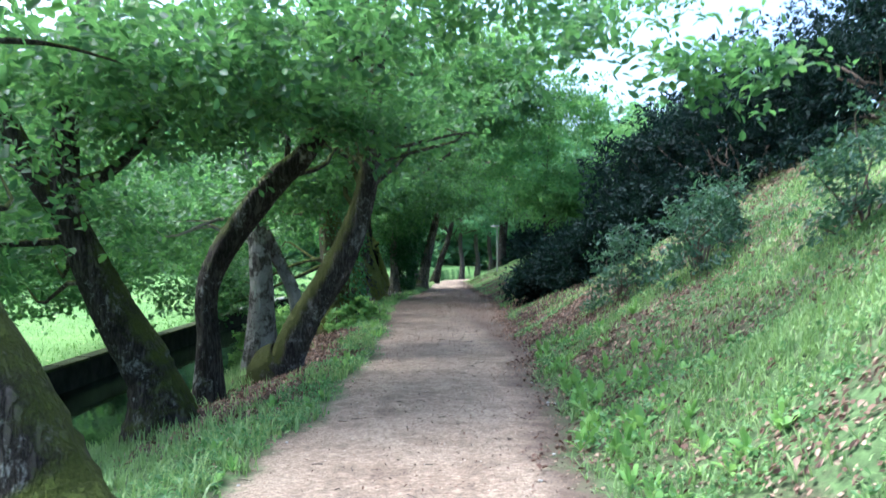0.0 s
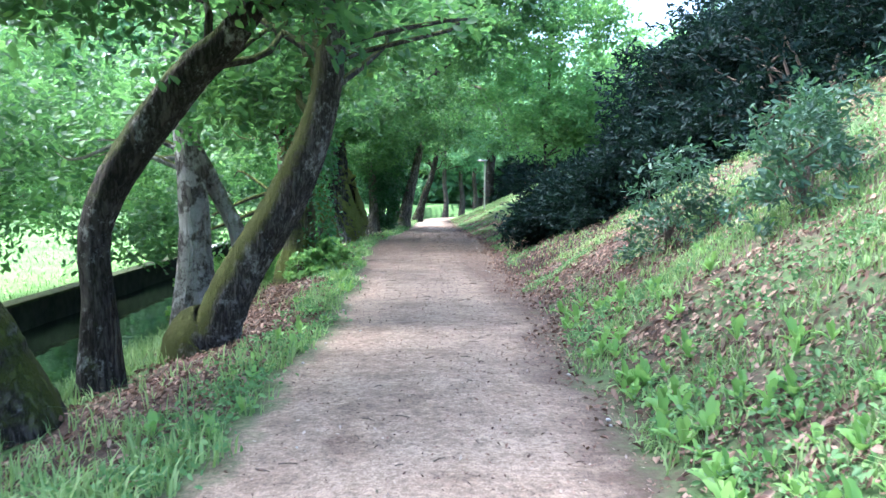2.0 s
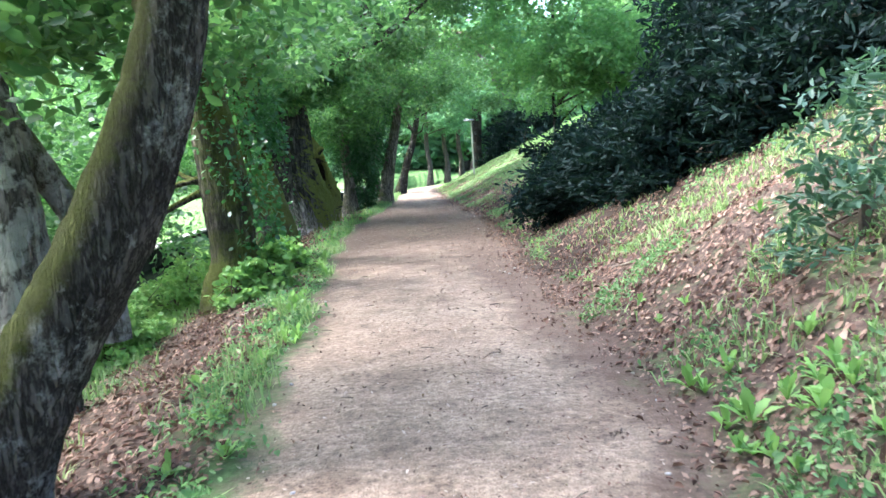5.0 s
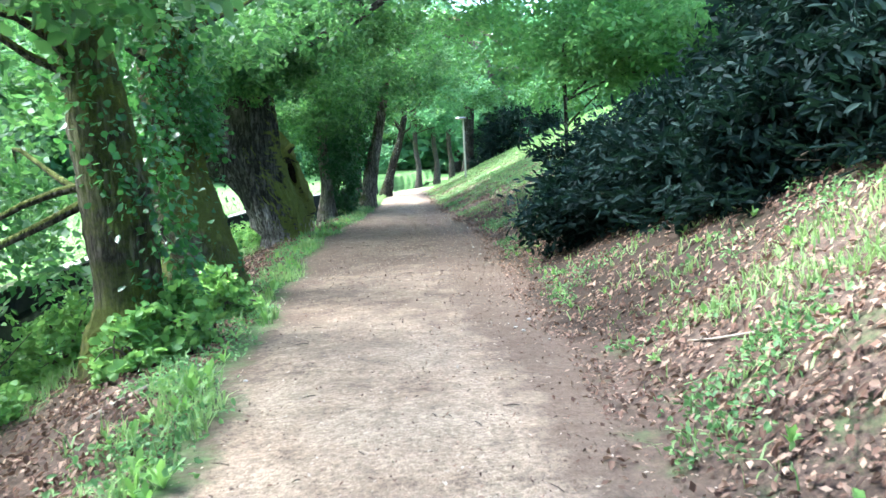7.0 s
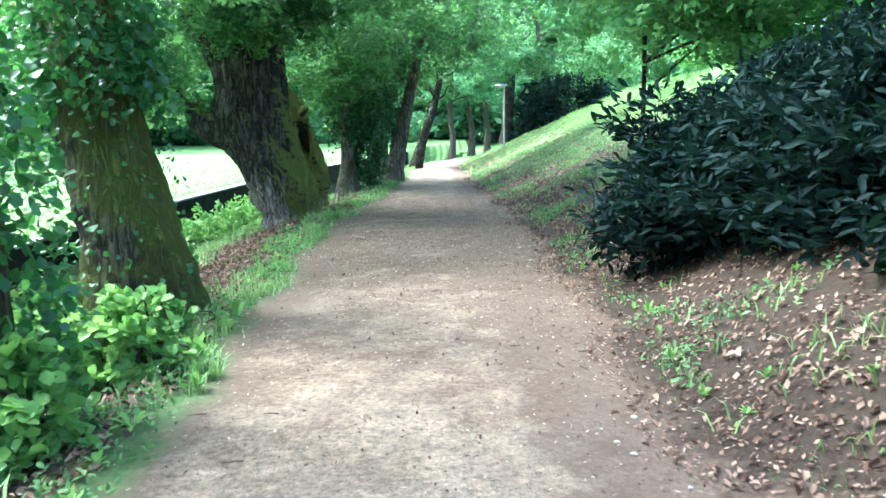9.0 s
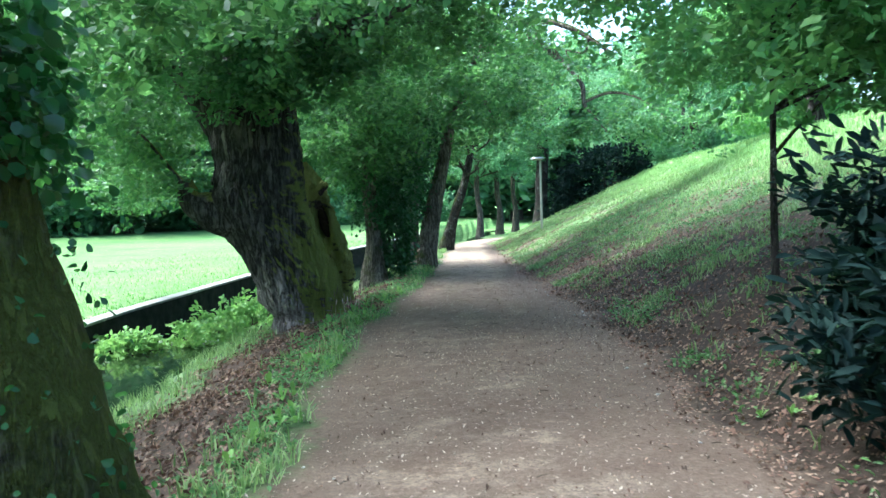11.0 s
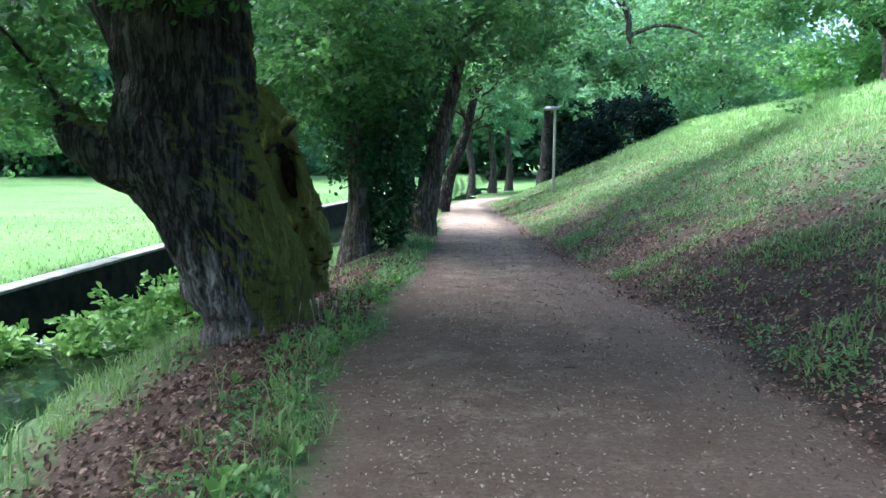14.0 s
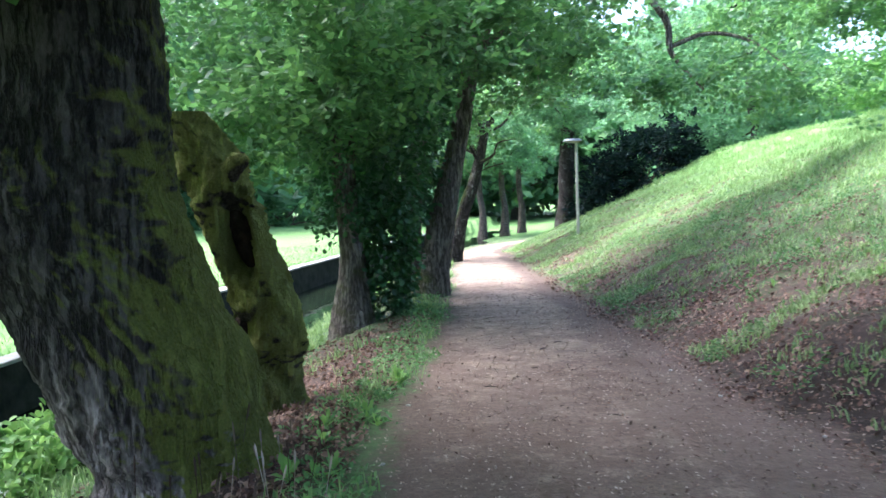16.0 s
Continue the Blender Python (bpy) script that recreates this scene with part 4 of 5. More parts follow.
make_tree([[(3.62, 52, -0.4, 0.27), (3.64, 52, 1.0, 0.25), (3.66, 52, 2.0, 0.25), (3.76, 52, 3.5, 0.23), (3.9, 52, 6, 0.15)]],
          [(3.4, 52, 4.8, 3.0, 3.0, 1.8, 380), (1.0, 51, 5.0, 2.2, 2.4, 1.2, 200)], "straight tree behind the lamp post", BARK, FAR_LEAF, per=30, size=0.16, seed=22, fine=False)
make_tree([[(2.92, 24.2, 0.4, 0.036), (2.91, 24.2, 1.6, 0.032), (2.93, 24.2, 3.0, 0.028), (3.1, 24.2, 5.5, 0.018)]],
          # the two blobs near z 6 are a leaf roof added to darken the ground
          [(3.2, 24.3, 4.3, 1.7, 2.2, 0.9, 150), (4.6, 22.4, 3.15, 1.6, 1.5, 0.4, 300), (5.2, 25.4, 3.6, 1.6, 1.6, 0.5, 170), (2.0, 26.5, 3.9, 1.1, 1.5, 0.6, 80), (3.7, 22.8, 2.9, 1.5, 1.4, 0.8, 230), (2.6, 24.6, 2.9, 1.0, 1.2, 0.6, 110), (4.4, 24.6, 2.7, 1.2, 1.2, 0.6, 170), (1.6, 21.6, 6.4, 1.4, 2.2, 0.6, 300), (0.9, 25.6, 5.9, 1.5, 2.8, 0.5, 300), (4.2, 24.2, 3.0, 1.2, 1.2, 0.5, 170), (3.2, 20.5, 4.7, 0.7, 1.0, 0.5, 110)],
          "slender young oak at the foot of the slope", BARK, YOUNG_LEAF, seed=23, flare=1.2, fine=False)
for sd, (x, y) in enumerate(((1.45, 66), (2.75, 68), (3.95, 71), (-3.5, 70))):
    z = float(ground_z(x, y))
    make_tree([[(x, y, z, 0.2), (x + 0.05, y, z + 1.4, 0.18), (x - 0.1, y, z + 2.8, 0.16), (x, y, z + 5.5, 0.09)]],
              [(x, y, z + 5.0, 2.6, 2.6, 1.6, 230)], "park tree with a clear stem at the end of the path", FAR_BARK, FAR_LEAF, per=34, size=0.2, reach=0.6, seed=70 + sd, fine=False, group="far park trees")
make_tree([[(10.6, 41, 2.6, 0.24), (10.5, 41, 3.8, 0.2), (10.2, 41, 5.0, 0.16), (9.8, 41, 7.0, 0.08)],
           [(10.4, 41, 4.2, 0.13), (9.0, 40.5, 5.2, 0.1), (7.6, 40.2, 5.0, 0.075), (6.4, 40, 5.2, 0.05), (5.0, 39.6, 4.7, 0.03)]],
          [(6.4, 40, 4.7, 1.8, 1.4, 0.6, 130), (8.8, 39.6, 5.0, 1.8, 1.6, 0.8, 170), (10.5, 41, 6.2, 2.4, 2.6, 1.4, 220)],
          "spreading oak with a long low limb on the grass slope", BARK, OAK_LEAF, per=30, size=0.14, seed=24, fine=False, group="trees on the slope")
# trees above the hillside
for sd, (x, y, hgt) in enumerate(((13.5, 35, 7), (12.4, 46, 8), (10.5, 53, 8), (17, 27, 8), (12.5, 62, 8), (19, 38, 9))):
    z = float(ground_z(x, y))
    make_tree([[(x, y, z, 0.24), (x + 0.1, y, z + 1.2, 0.2), (x - 0.1, y, z + 2.6, 0.17), (x, y, z + hgt * 0.8, 0.08)]],
              [(x, y, z + hgt * 0.55, 2.8, 3.0, hgt * 0.33, 300), (x - 2.6, y - 1, z + hgt * 0.52, 1.8, 2.2, 1.3, 170), (x + 2, y, z + 1.6, 2.2, 2.4, 1.3, 150), (x - 0.8, y - 1.2, z + 1.0, 2.4, 1.0, 0.8, 170)],
              "leafy tree on the crest of the grass slope", BARK, YOUNG_LEAF if sd == 1 else FAR_LEAF, per=28, size=0.18, reach=0.6, seed=40 + sd, fine=False, group="trees on the slope")

# ---- far woods beyond the lawn and the bend ----
protos = []
for sd in range(3):
    protos.append(make_tree([[(-28 - 7 * sd, 46 + 9 * sd, LAWN_Z, 0.3), (-28 - 7 * sd, 46.1 + 9 * sd, 2.0, 0.25), (-27.8 - 7 * sd, 46 + 9 * sd, 5.0, 0.14)]],
                            [(-28 - 7 * sd, 46 + 9 * sd, 5.6, 3.2, 3.2, 2.6, 260), (-28.8 - 7 * sd, 46.6 + 9 * sd, 3.4, 3.4, 3.2, 1.7, 190), (-26.6 - 7 * sd, 45.6 + 9 * sd, 2.2, 2.6, 2.4, 1.4, 120), (-28.2 - 7 * sd, 45.2 + 9 * sd, 1.0, 3.0, 2.6, 0.9, 130)],
                            "leafy park tree across the sunlit lawn", FAR_BARK, FAR_LEAF, per=12, size=0.46, reach=0.8, limbs=10, seed=60 + sd, fine=False, group="far park trees"))
frng = np.random.default_rng(21)
spots = [(-60 + 8 * k, 86 + 7 * math.sin(k * 1.7)) for k in range(5)] + [(-22 + 5.5 * k, 98 + 6 * math.sin(k * 2.1)) for k in range(10)]
spots += [(-34 + 3 * math.sin(k * 2), -6 + 7 * k) for k in range(10)] + [(-30 + 4 * k, 74 + 3 * math.sin(k * 2.7)) for k in range(4)] + [(17, 84), (14, 72), (18, 60), (20, 48), (19, 30), (17, 16), (14, 8)]
for k, (x, y) in enumerate(spots):
    s = frng.uniform(1.7, 2.4) if y > 73 or x < -20 else frng.uniform(0.6, 0.8)
    m = pose(x, y, float(ground_z(x, y)) - 0.05, 0, 0, frng.uniform(0, 360)) @ Matrix.Scale(s, 4)
    ob = copy_thing(protos[k % 3], m)
    ob.scale = (s, s, s)


# ---- bushes ----
def make_bush(x, y, rx, ry, h, n, leaf, label, size, group, seed, per=34, stems=14, name="bush", reach=0.3, slim=0.36, fine=True, undercut=0.0):
    rng = np.random.default_rng(seed)
    z = float(ground_z(x, y))
    root = thing(name, (x, y, z), label, "bush", group)
    d = rng.standard_normal((n, 3))
    d[:, 2] = np.abs(d[:, 2])
    d /= np.linalg.norm(d, axis=1)[:, None]
    r = rng.uniform(0.3, 1.0, (n, 1)) ** 0.35 * (1 + 0.16 * np.sin(d[:, :1] * 7 + seed) * np.sin(d[:, 1:2] * 6) + 0.1 * np.sin(d[:, 2:] * 11 + seed))
    cl = np.array([x, y, z]) + d * r * np.array([rx, ry, h])
    if undercut:
        pinch = 1 - undercut * np.clip(1 - (cl[:, 2:] - z) / (0.55 * h), 0, 1)
        cl[:, :2] = [x, y] + (cl[:, :2] - [x, y]) * pinch
    lie = ground_z(cl[:, 0], cl[:, 1])
    cl[:, 2] = np.maximum(cl[:, 2] + 0.8 * (lie - z), lie + 0.08)
    (v, f), _ = spray(cl, per, reach, size, rng, flat=0.3, slim=slim, droop=-0.1, fine=fine)
    ends = cl[rng.choice(n, stems, replace=False)]
    start = np.array([[x + rng.normal(0, 0.08 * rx), y + rng.normal(0, 0.08 * ry), z - 0.05, 0.04 + 0.01 * rx] for _ in range(5)])
    for e in ends:
        sv, sf = limb_arrays(start, [e], 0.008 + 0.018 * rx, rng, 0.1, 5, 0.003)
        mesh_object("stem", sv, sf, TWIG, root, smooth=True)
    mesh_object("foliage", v, f, leaf, root)
    return root


# low growth at the foot of the far woods
hedge = make_bush(-31, 30, 4.2, 4.2, 3.6, 200, FAR_LEAF, "loose green thicket at the far edge of the lawn", 0.4, "far thickets", 130, per=18, stems=8, name="thicket", reach=0.7, slim=0.6, fine=False)
for k, (x, y) in enumerate([(-32, 38), (-33, 46), (-31, 54), (-29, 62), (-25, 70), (-18, 76), (-11, 80), (-4, 82), (-33, 22), (-34, 14)]):
    copy_thing(hedge, pose(x, y, float(ground_z(x, y)) - 0.03, 0, 0, 67 * k))

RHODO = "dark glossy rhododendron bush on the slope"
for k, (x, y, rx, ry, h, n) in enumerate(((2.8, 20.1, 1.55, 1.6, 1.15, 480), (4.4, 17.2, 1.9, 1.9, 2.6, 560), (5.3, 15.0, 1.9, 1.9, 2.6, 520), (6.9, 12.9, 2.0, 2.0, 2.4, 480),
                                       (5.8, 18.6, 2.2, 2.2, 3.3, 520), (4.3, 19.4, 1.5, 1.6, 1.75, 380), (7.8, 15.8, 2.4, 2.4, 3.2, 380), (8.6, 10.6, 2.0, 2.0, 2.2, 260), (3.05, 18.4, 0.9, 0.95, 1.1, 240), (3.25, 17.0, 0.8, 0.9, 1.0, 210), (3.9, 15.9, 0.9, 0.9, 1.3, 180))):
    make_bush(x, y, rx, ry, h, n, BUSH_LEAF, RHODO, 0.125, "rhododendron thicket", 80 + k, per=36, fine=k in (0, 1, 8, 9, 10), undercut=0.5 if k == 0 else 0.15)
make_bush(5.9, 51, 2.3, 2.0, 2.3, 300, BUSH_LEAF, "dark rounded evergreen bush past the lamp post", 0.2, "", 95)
SMALL = "small grey-green evergreen shrub on the grassy slope"
for k, (x, y, r, h) in enumerate(((2.5, 11.85, 0.5, 1.05), (3.05, 9.95, 0.52, 1.1), (3.9, 7.8, 0.5, 1.15), (3.6, 11.3, 0.42, 0.85))):
    make_bush(x, y, r, r, h, 120, SHRUB_LEAF, SMALL, 0.085, "young shrubs on the slope", 100 + k, per=14, stems=9, name="shrub", reach=0.16)
WATER_PLANT = "bright green shrub growing out of the stream bed"
for k, (x, y, r, h) in enumerate(((-5.25, 28.4, 0.6, 0.62), (-4.3, 29.3, 0.65, 0.7), (-4.0, 30.9, 0.75, 0.75), (-4.1, 33.2, 0.7, 0.6))):
    make_bush(x, y, r, r * 1.2, h, 90, WEED_LEAF, WATER_PLANT, 0.1, "shrubs in the stream", 120 + k, per=24, stems=8, name="waterside_shrub", reach=0.2, slim=0.6)


# ---- lamp post ----
def make_lamp():
    x, y = 2.87, 45.0
    z = float(ground_z(x, y))
    root = thing("lamp_post", (x, y, z), "slim pale lamp post with a flat grey lantern head", "street lamp")
    bm = bmesh.new()
    bmesh.ops.create_cone(bm, cap_ends=True, segments=14, radius1=0.042, radius2=0.036, depth=2.5, matrix=Matrix.Translation((x, y, z + 1.2)))
    part("pole", bm, POST_WOOD, root)
    bm = bmesh.new()
    bmesh.ops.create_cone(bm, cap_ends=True, segments=20, radius1=0.26, radius2=0.2, depth=0.07, matrix=Matrix.Translation((x - 0.1, y, z + 2.49)))
    bmesh.ops.bevel(bm, geom=bm.edges[:], offset=0.012, segments=1, affect="EDGES")
    head = part("lantern_head", bm, LAMP_METAL, root, "flat dark grey lantern")
    bm = bmesh.new()
    bmesh.ops.create_cone(bm, cap_ends=True, segments=20, radius1=0.15, radius2=0.2, depth=0.03, matrix=Matrix.Translation((x - 0.1, y, z + 2.438)))
    part("diffuser", bm, POST_WOOD, head, "pale lamp glass")


make_lamp()


# ---- ground cover ----
def blades(x, y, length, width, rng, lean=0.45):
    n = len(x)
    z = ground_z(x, y) - 0.01
    at = np.stack([x, y, z], 1)
    th = rng.uniform(0, 2 * math.pi, n)
    out = np.stack([np.cos(th), np.sin(th), np.zeros(n)], 1)
    s = np.stack([-np.sin(th), np.cos(th), np.zeros(n)], 1) * (width * rng.uniform(0.6, 1.3, n))[:, None]
    L = (length * rng.uniform(0.45, 1.3, n))[:, None]
    k = rng.uniform(0.05, lean, n)[:, None]
    mid = at + np.array([0, 0, 1.0]) * L * 0.55 + out * L * k * 0.35
    tip = at + np.array([0, 0, 1.0]) * L * (1 - 0.35 * k) + out * L * k
    v = np.stack([at - s, at + s, mid + s * 0.75, tip, mid - s * 0.75], 1).reshape(-1, 3)
    b = np.arange(n)[:, None] * 5
    return v, np.concatenate([b + [0, 1, 2, 4], b + [4, 2, 3, 3]], 1).reshape(-1, 4)[:, :4]


def tri_fix(v, f):
    """Blades as triangles."""
    a = f.reshape(-1, 2, 4)
    q, t = a[:, 0], a[:, 1]
    return v, np.concatenate([q[:, [0, 1, 2]], q[:, [0, 2, 3]], t[:, :3]], 0)


def tufts(x, y, rng, m, radius):
    """Spreads each point into a tuft of m points."""
    return (x[:, None] + rng.normal(0, radius, (len(x), m))).ravel(), (y[:, None] + rng.normal(0, radius, (len(x), m))).ravel()


def patchy(x, y, scale, seed):
    return 0.5 + 0.25 * (np.sin(x * scale + seed + 1.7 * np.sin(y * scale * 0.63)) + np.sin(y * scale * 1.31 + seed * 2.3 + 1.4 * np.sin(x * scale * 0.8)))


def grass_left():
    rng = np.random.default_rng(31)
    n = 15000
    y = 1 + 49 * rng.random(n) ** 1.35
    u = rng.random(n) ** 1.1
    el = edge_l(y)
    shore = np.minimum(np.maximum(wall_x(y) + 1.9, -3.85), el - 0.8)
    x = el - 0.0 - u * (el - shore) * 1.02
    w = patchy(x, y, 1.7, 3)
    band = np.clip(1.2 - np.abs((el - x) - 0.2) / 0.26, 0, 1)
    deep = np.clip(((el - x) - 1.35) / 0.5, 0, 1)
    bare = np.interp(y, [0, 6, 9, 12, 30, 34], [1.0, 0.7, 0.15, 0.04, 0.08, 0.5])
    p = np.maximum(np.maximum(band, deep), bare) * (0.35 + 0.65 * w) * np.interp(y, [0, 18, 24, 31, 35], [1, 1, 0.6, 0.6, 0.9]) * np.maximum(np.clip((w - 0.3) * 2.2, 0.12, 1), np.maximum(deep, np.clip((9 - y) / 2, 0, 1)))
    k = rng.random(n) < p
    x, y = tufts(x[k], y[k], rng, 7, 0.03)
    v, f = tri_fix(*blades(x, y, 0.16, 0.0065, rng, 1.1))
    tagged(mesh_object("grass", v, f, GRASS), "fresh green grass on the stream bank", "grass", kind="stuff")


def grass_right():
    rng = np.random.default_rng(32)
    n = 56000
    y = 1.5 + 52 * rng.random(n) ** 1.6
    x = edge_r(y) + 0.02 + 7.0 * rng.random(n) ** 1.35
    t = turf_right(x, y)
    w = patchy(x, y, 2.1, 8) * 0.6 + patchy(x, y, 5.3, 4) * 0.4
    k = rng.random(n) < np.clip((t + (w - 0.5) * np.interp(y, [14, 18, 24, 30], [1.7, 0.8, 1.0, 1.6]) - 0.26) * 1.7, 0.02, 1) * np.clip((x - edge_r(y)) / 0.35, 0.03, 1)
    x, y = tufts(x[k], y[k], rng, 5, 0.04)
    v, f = tri_fix(*blades(x, y, 0.115, 0.0068, rng, 1.5))
    tagged(mesh_object("grass", v, f, GRASS), "short grass and moss growing through dead leaves", "grass", kind="stuff")


def lawn_grass():
    rng = np.random.default_rng(33)
    n = 22000
    y = 4 + 50 * rng.random(n)
    x = wall_x(y) - np.where(y < 23, 0.03, 0.28) - 6.0 * rng.random(n) ** 2.0
    v, f = tri_fix(*blades(x, y, 0.09, 0.008, rng, 1.2))
    tagged(mesh_object("grass", v, f, LAWN_GRASS), "bright sunlit lawn grass across the stream", "grass", kind="stuff")
    n = 36000
    y = 24 + 34 * rng.random(n)
    x = edge_r(y) + 3.6 + 5.5 * rng.random(n) ** 0.8
    v, f = tri_fix(*blades(x, y, 0.16, 0.008, rng, 0.7))
    tagged(mesh_object("grass", v, f, CREST_GRASS), "tall sunlit grass on top of the slope", "grass", kind="stuff")


def lay(v, f, at):
    """Tilts flat-lying leaves with the ground that they lie on."""
    m = len(v) // len(at)
    a = np.repeat(at, m, 0)
    v = v.copy()
    v[:, 2] += ground_z(v[:, 0], v[:, 1]) - ground_z(a[:, 0], a[:, 1])
    return v, f


def litter():
    rng = np.random.default_rng(34)
    n = 150000
    y = 2 + 46 * rng.random(n) ** 1.15
    x = edge_r(y) - 0.3 + 5.8 * rng.random(n) ** 1.5
    t = turf_right(x, y) + (patchy(x, y, 2.1, 8) - 0.5) * 1.2
    k = rng.random(n) < np.clip(1.15 - t * 1.0, 0.06, 1) * np.clip((x - edge_r(y) + 0.3) / 0.8, 0.02, 1) ** 1.5 * np.interp(y, [4.5, 6.5, 14.8, 17.5, 27, 31], [0.45, 1, 1, 0.2, 0.4, 0.75])
    x2 = edge_l(np.linspace(6, 34, 34000)) - 0.15 - 1.9 * rng.random(34000) ** 1.1
    y2 = np.linspace(6, 34, 34000) + rng.normal(0, 0.3, 34000)
    k2 = rng.random(34000) < np.interp(y2, [6, 8, 12, 20, 30, 34], [0.2, 0.9, 1, 0.9, 1.0, 0.3]) * np.clip(1.6 - (edge_l(y2) - x2) * 0.7, 0, 1)
    y3 = 2 + 38 * rng.random(6000)
    x3 = edge_l(y3) + (edge_r(y3) - edge_l(y3)) * np.where(rng.random(6000) < 0.5, rng.random(6000), 1 - rng.random(6000) ** 2 * 0.5)
    X, Y = np.concatenate([x[k], x2[k2]]), np.concatenate([y[k], y2[k2]])
    at = np.stack([X, Y, ground_z(X, Y) + 0.012 + 0.02 * rng.random(len(X))], 1)
    half = rng.random(len(at)) < 0.45
    small = at[rng.random(len(at)) < 0.7] + np.append(rng.normal(0, 0.04, 2), -0.006)
    small[:, 2] = ground_z(small[:, 0], small[:, 1]) + 0.008
    v, f = join([lay(*leaf_arrays(small, 0.026, rng, 0.6, 0.4, 0.8, fine=False), small), lay(*leaf_arrays(at[half], 0.048, rng, 0.62, 0.4, 0.6), at[half]), lay(*leaf_arrays(at[~half], 0.041, rng, 0.62, 0.4, 0.75, fine=False), at[~half])])
    y4 = 14 + 25 * rng.random(46000)
    x4 = edge_r(y4) - 0.15 + 4.6 * rng.random(46000) ** 1.4
    k4 = rng.random(46000) < np.clip(1.1 - 0.9 * turf_right(x4, y4), 0.1, 1) * np.clip(0.25 + 0.9 * patchy(x4, y4, 2.7, 11), 0.1, 1)
    bits = np.stack([x4, y4, ground_z(x4, y4) + 0.008], 1)[k4]
    v, f = join([(v, f), lay(*leaf_arrays(bits, 0.034, rng, 0.6, 0.4, 0.8, fine=False), bits)])
    at3 = np.stack([x3, y3, ground_z(x3, y3) + 0.008], 1)
    v3, f3 = leaf_arrays(at3, 0.024, rng, 0.5, 0.3, 0.9)
    v, f = join([(v, f), (v3, f3)])
    tagged(mesh_object("leaf_litter", v, f, DEAD_LEAF), "brown fallen oak leaves scattered on the banks", "dead leaves", kind="stuff")


def ground_cover():
    """Low round-leaved herbs in patches on both verges."""
    rng = np.random.default_rng(37)
    n = 7500
    y = 2 + 38 * rng.random(n) ** 1.1
    x = np.where(rng.random(n) < 0.85, edge_r(y) + 0.15 + 3.6 * rng.random(n) ** 1.3, edge_l(y) - 0.02 - 0.55 * rng.random(n))
    k = patchy(x, y, 2.6, 5) + 0.25 * rng.standard_normal(n) > np.where(x > 0, 1.0 - 0.72 * turf_right(x, y), 0.45)
    x, y = x[k], y[k]
    m = 13
    X = (x[:, None] + rng.normal(0, 0.06, (len(x), m))).ravel()
    Y = (y[:, None] + rng.normal(0, 0.06, (len(x), m))).ravel()
    at = np.stack([X, Y, ground_z(X, Y) + rng.uniform(0.02, 0.09, len(X))], 1)
    v, f = leaf_arrays(at, 0.042, rng, 0.55, 0.25, 0.3)
    tagged(mesh_object("ground_cover", v, f, COVER), "low round-leaved herbs in patches on the verges", "herbs", kind="stuff")


def crumbs():
    rng = np.random.default_rng(38)
    n = 62000
    y = 2 + 34 * rng.random(n)
    x = edge_l(y) - 0.3 + (edge_r(y) - edge_l(y) + 0.9) * rng.random(n)
    k = rng.random(n) < np.interp(y, [0, 8, 17, 22], [0.1, 0.15, 0.25, 1.0]) * np.clip(0.35 + 0.65 * patchy(x, y, 3.0, 2), 0, 1)
    at = np.stack([x, y, ground_z(x, y) + 0.006], 1)[k]
    v, f = leaf_arrays(at, 0.025, rng, 0.5, 0.3, 0.85, fine=False)
    tagged(mesh_object("leaf_crumbs", v, f, CHIP), "pale crumbs of trodden leaves on the path", "leaf crumbs", kind="stuff")


def twigs():
    rng = np.random.default_rng(35)
    pieces = []
    for k in range(170):
        y = rng.uniform(2, 34)
        x = rng.uniform(edge_l(y) + 0.05, edge_r(y) - 0.05)
        a, L = rng.uniform(0, 6.28), rng.uniform(0.03, 0.10)
        z = float(ground_z(x, y)) + 0.006
        d = np.array([math.cos(a), math.sin(a), 0]) * L
        c = np.array([x, y, z])
        line = np.array([[*(c - d / 2), 0.003], [*(c + [0, 0, 0.004]), 0.0035], [*(c + d / 2), 0.002]])
        pieces.append(tube_arrays(line, 4, 0.05, 0, k))
    v, f = join(pieces)
    tagged(mesh_object("twigs", v, f, TWIG), "small fallen twigs lying on the earth path", "twigs", kind="stuff")


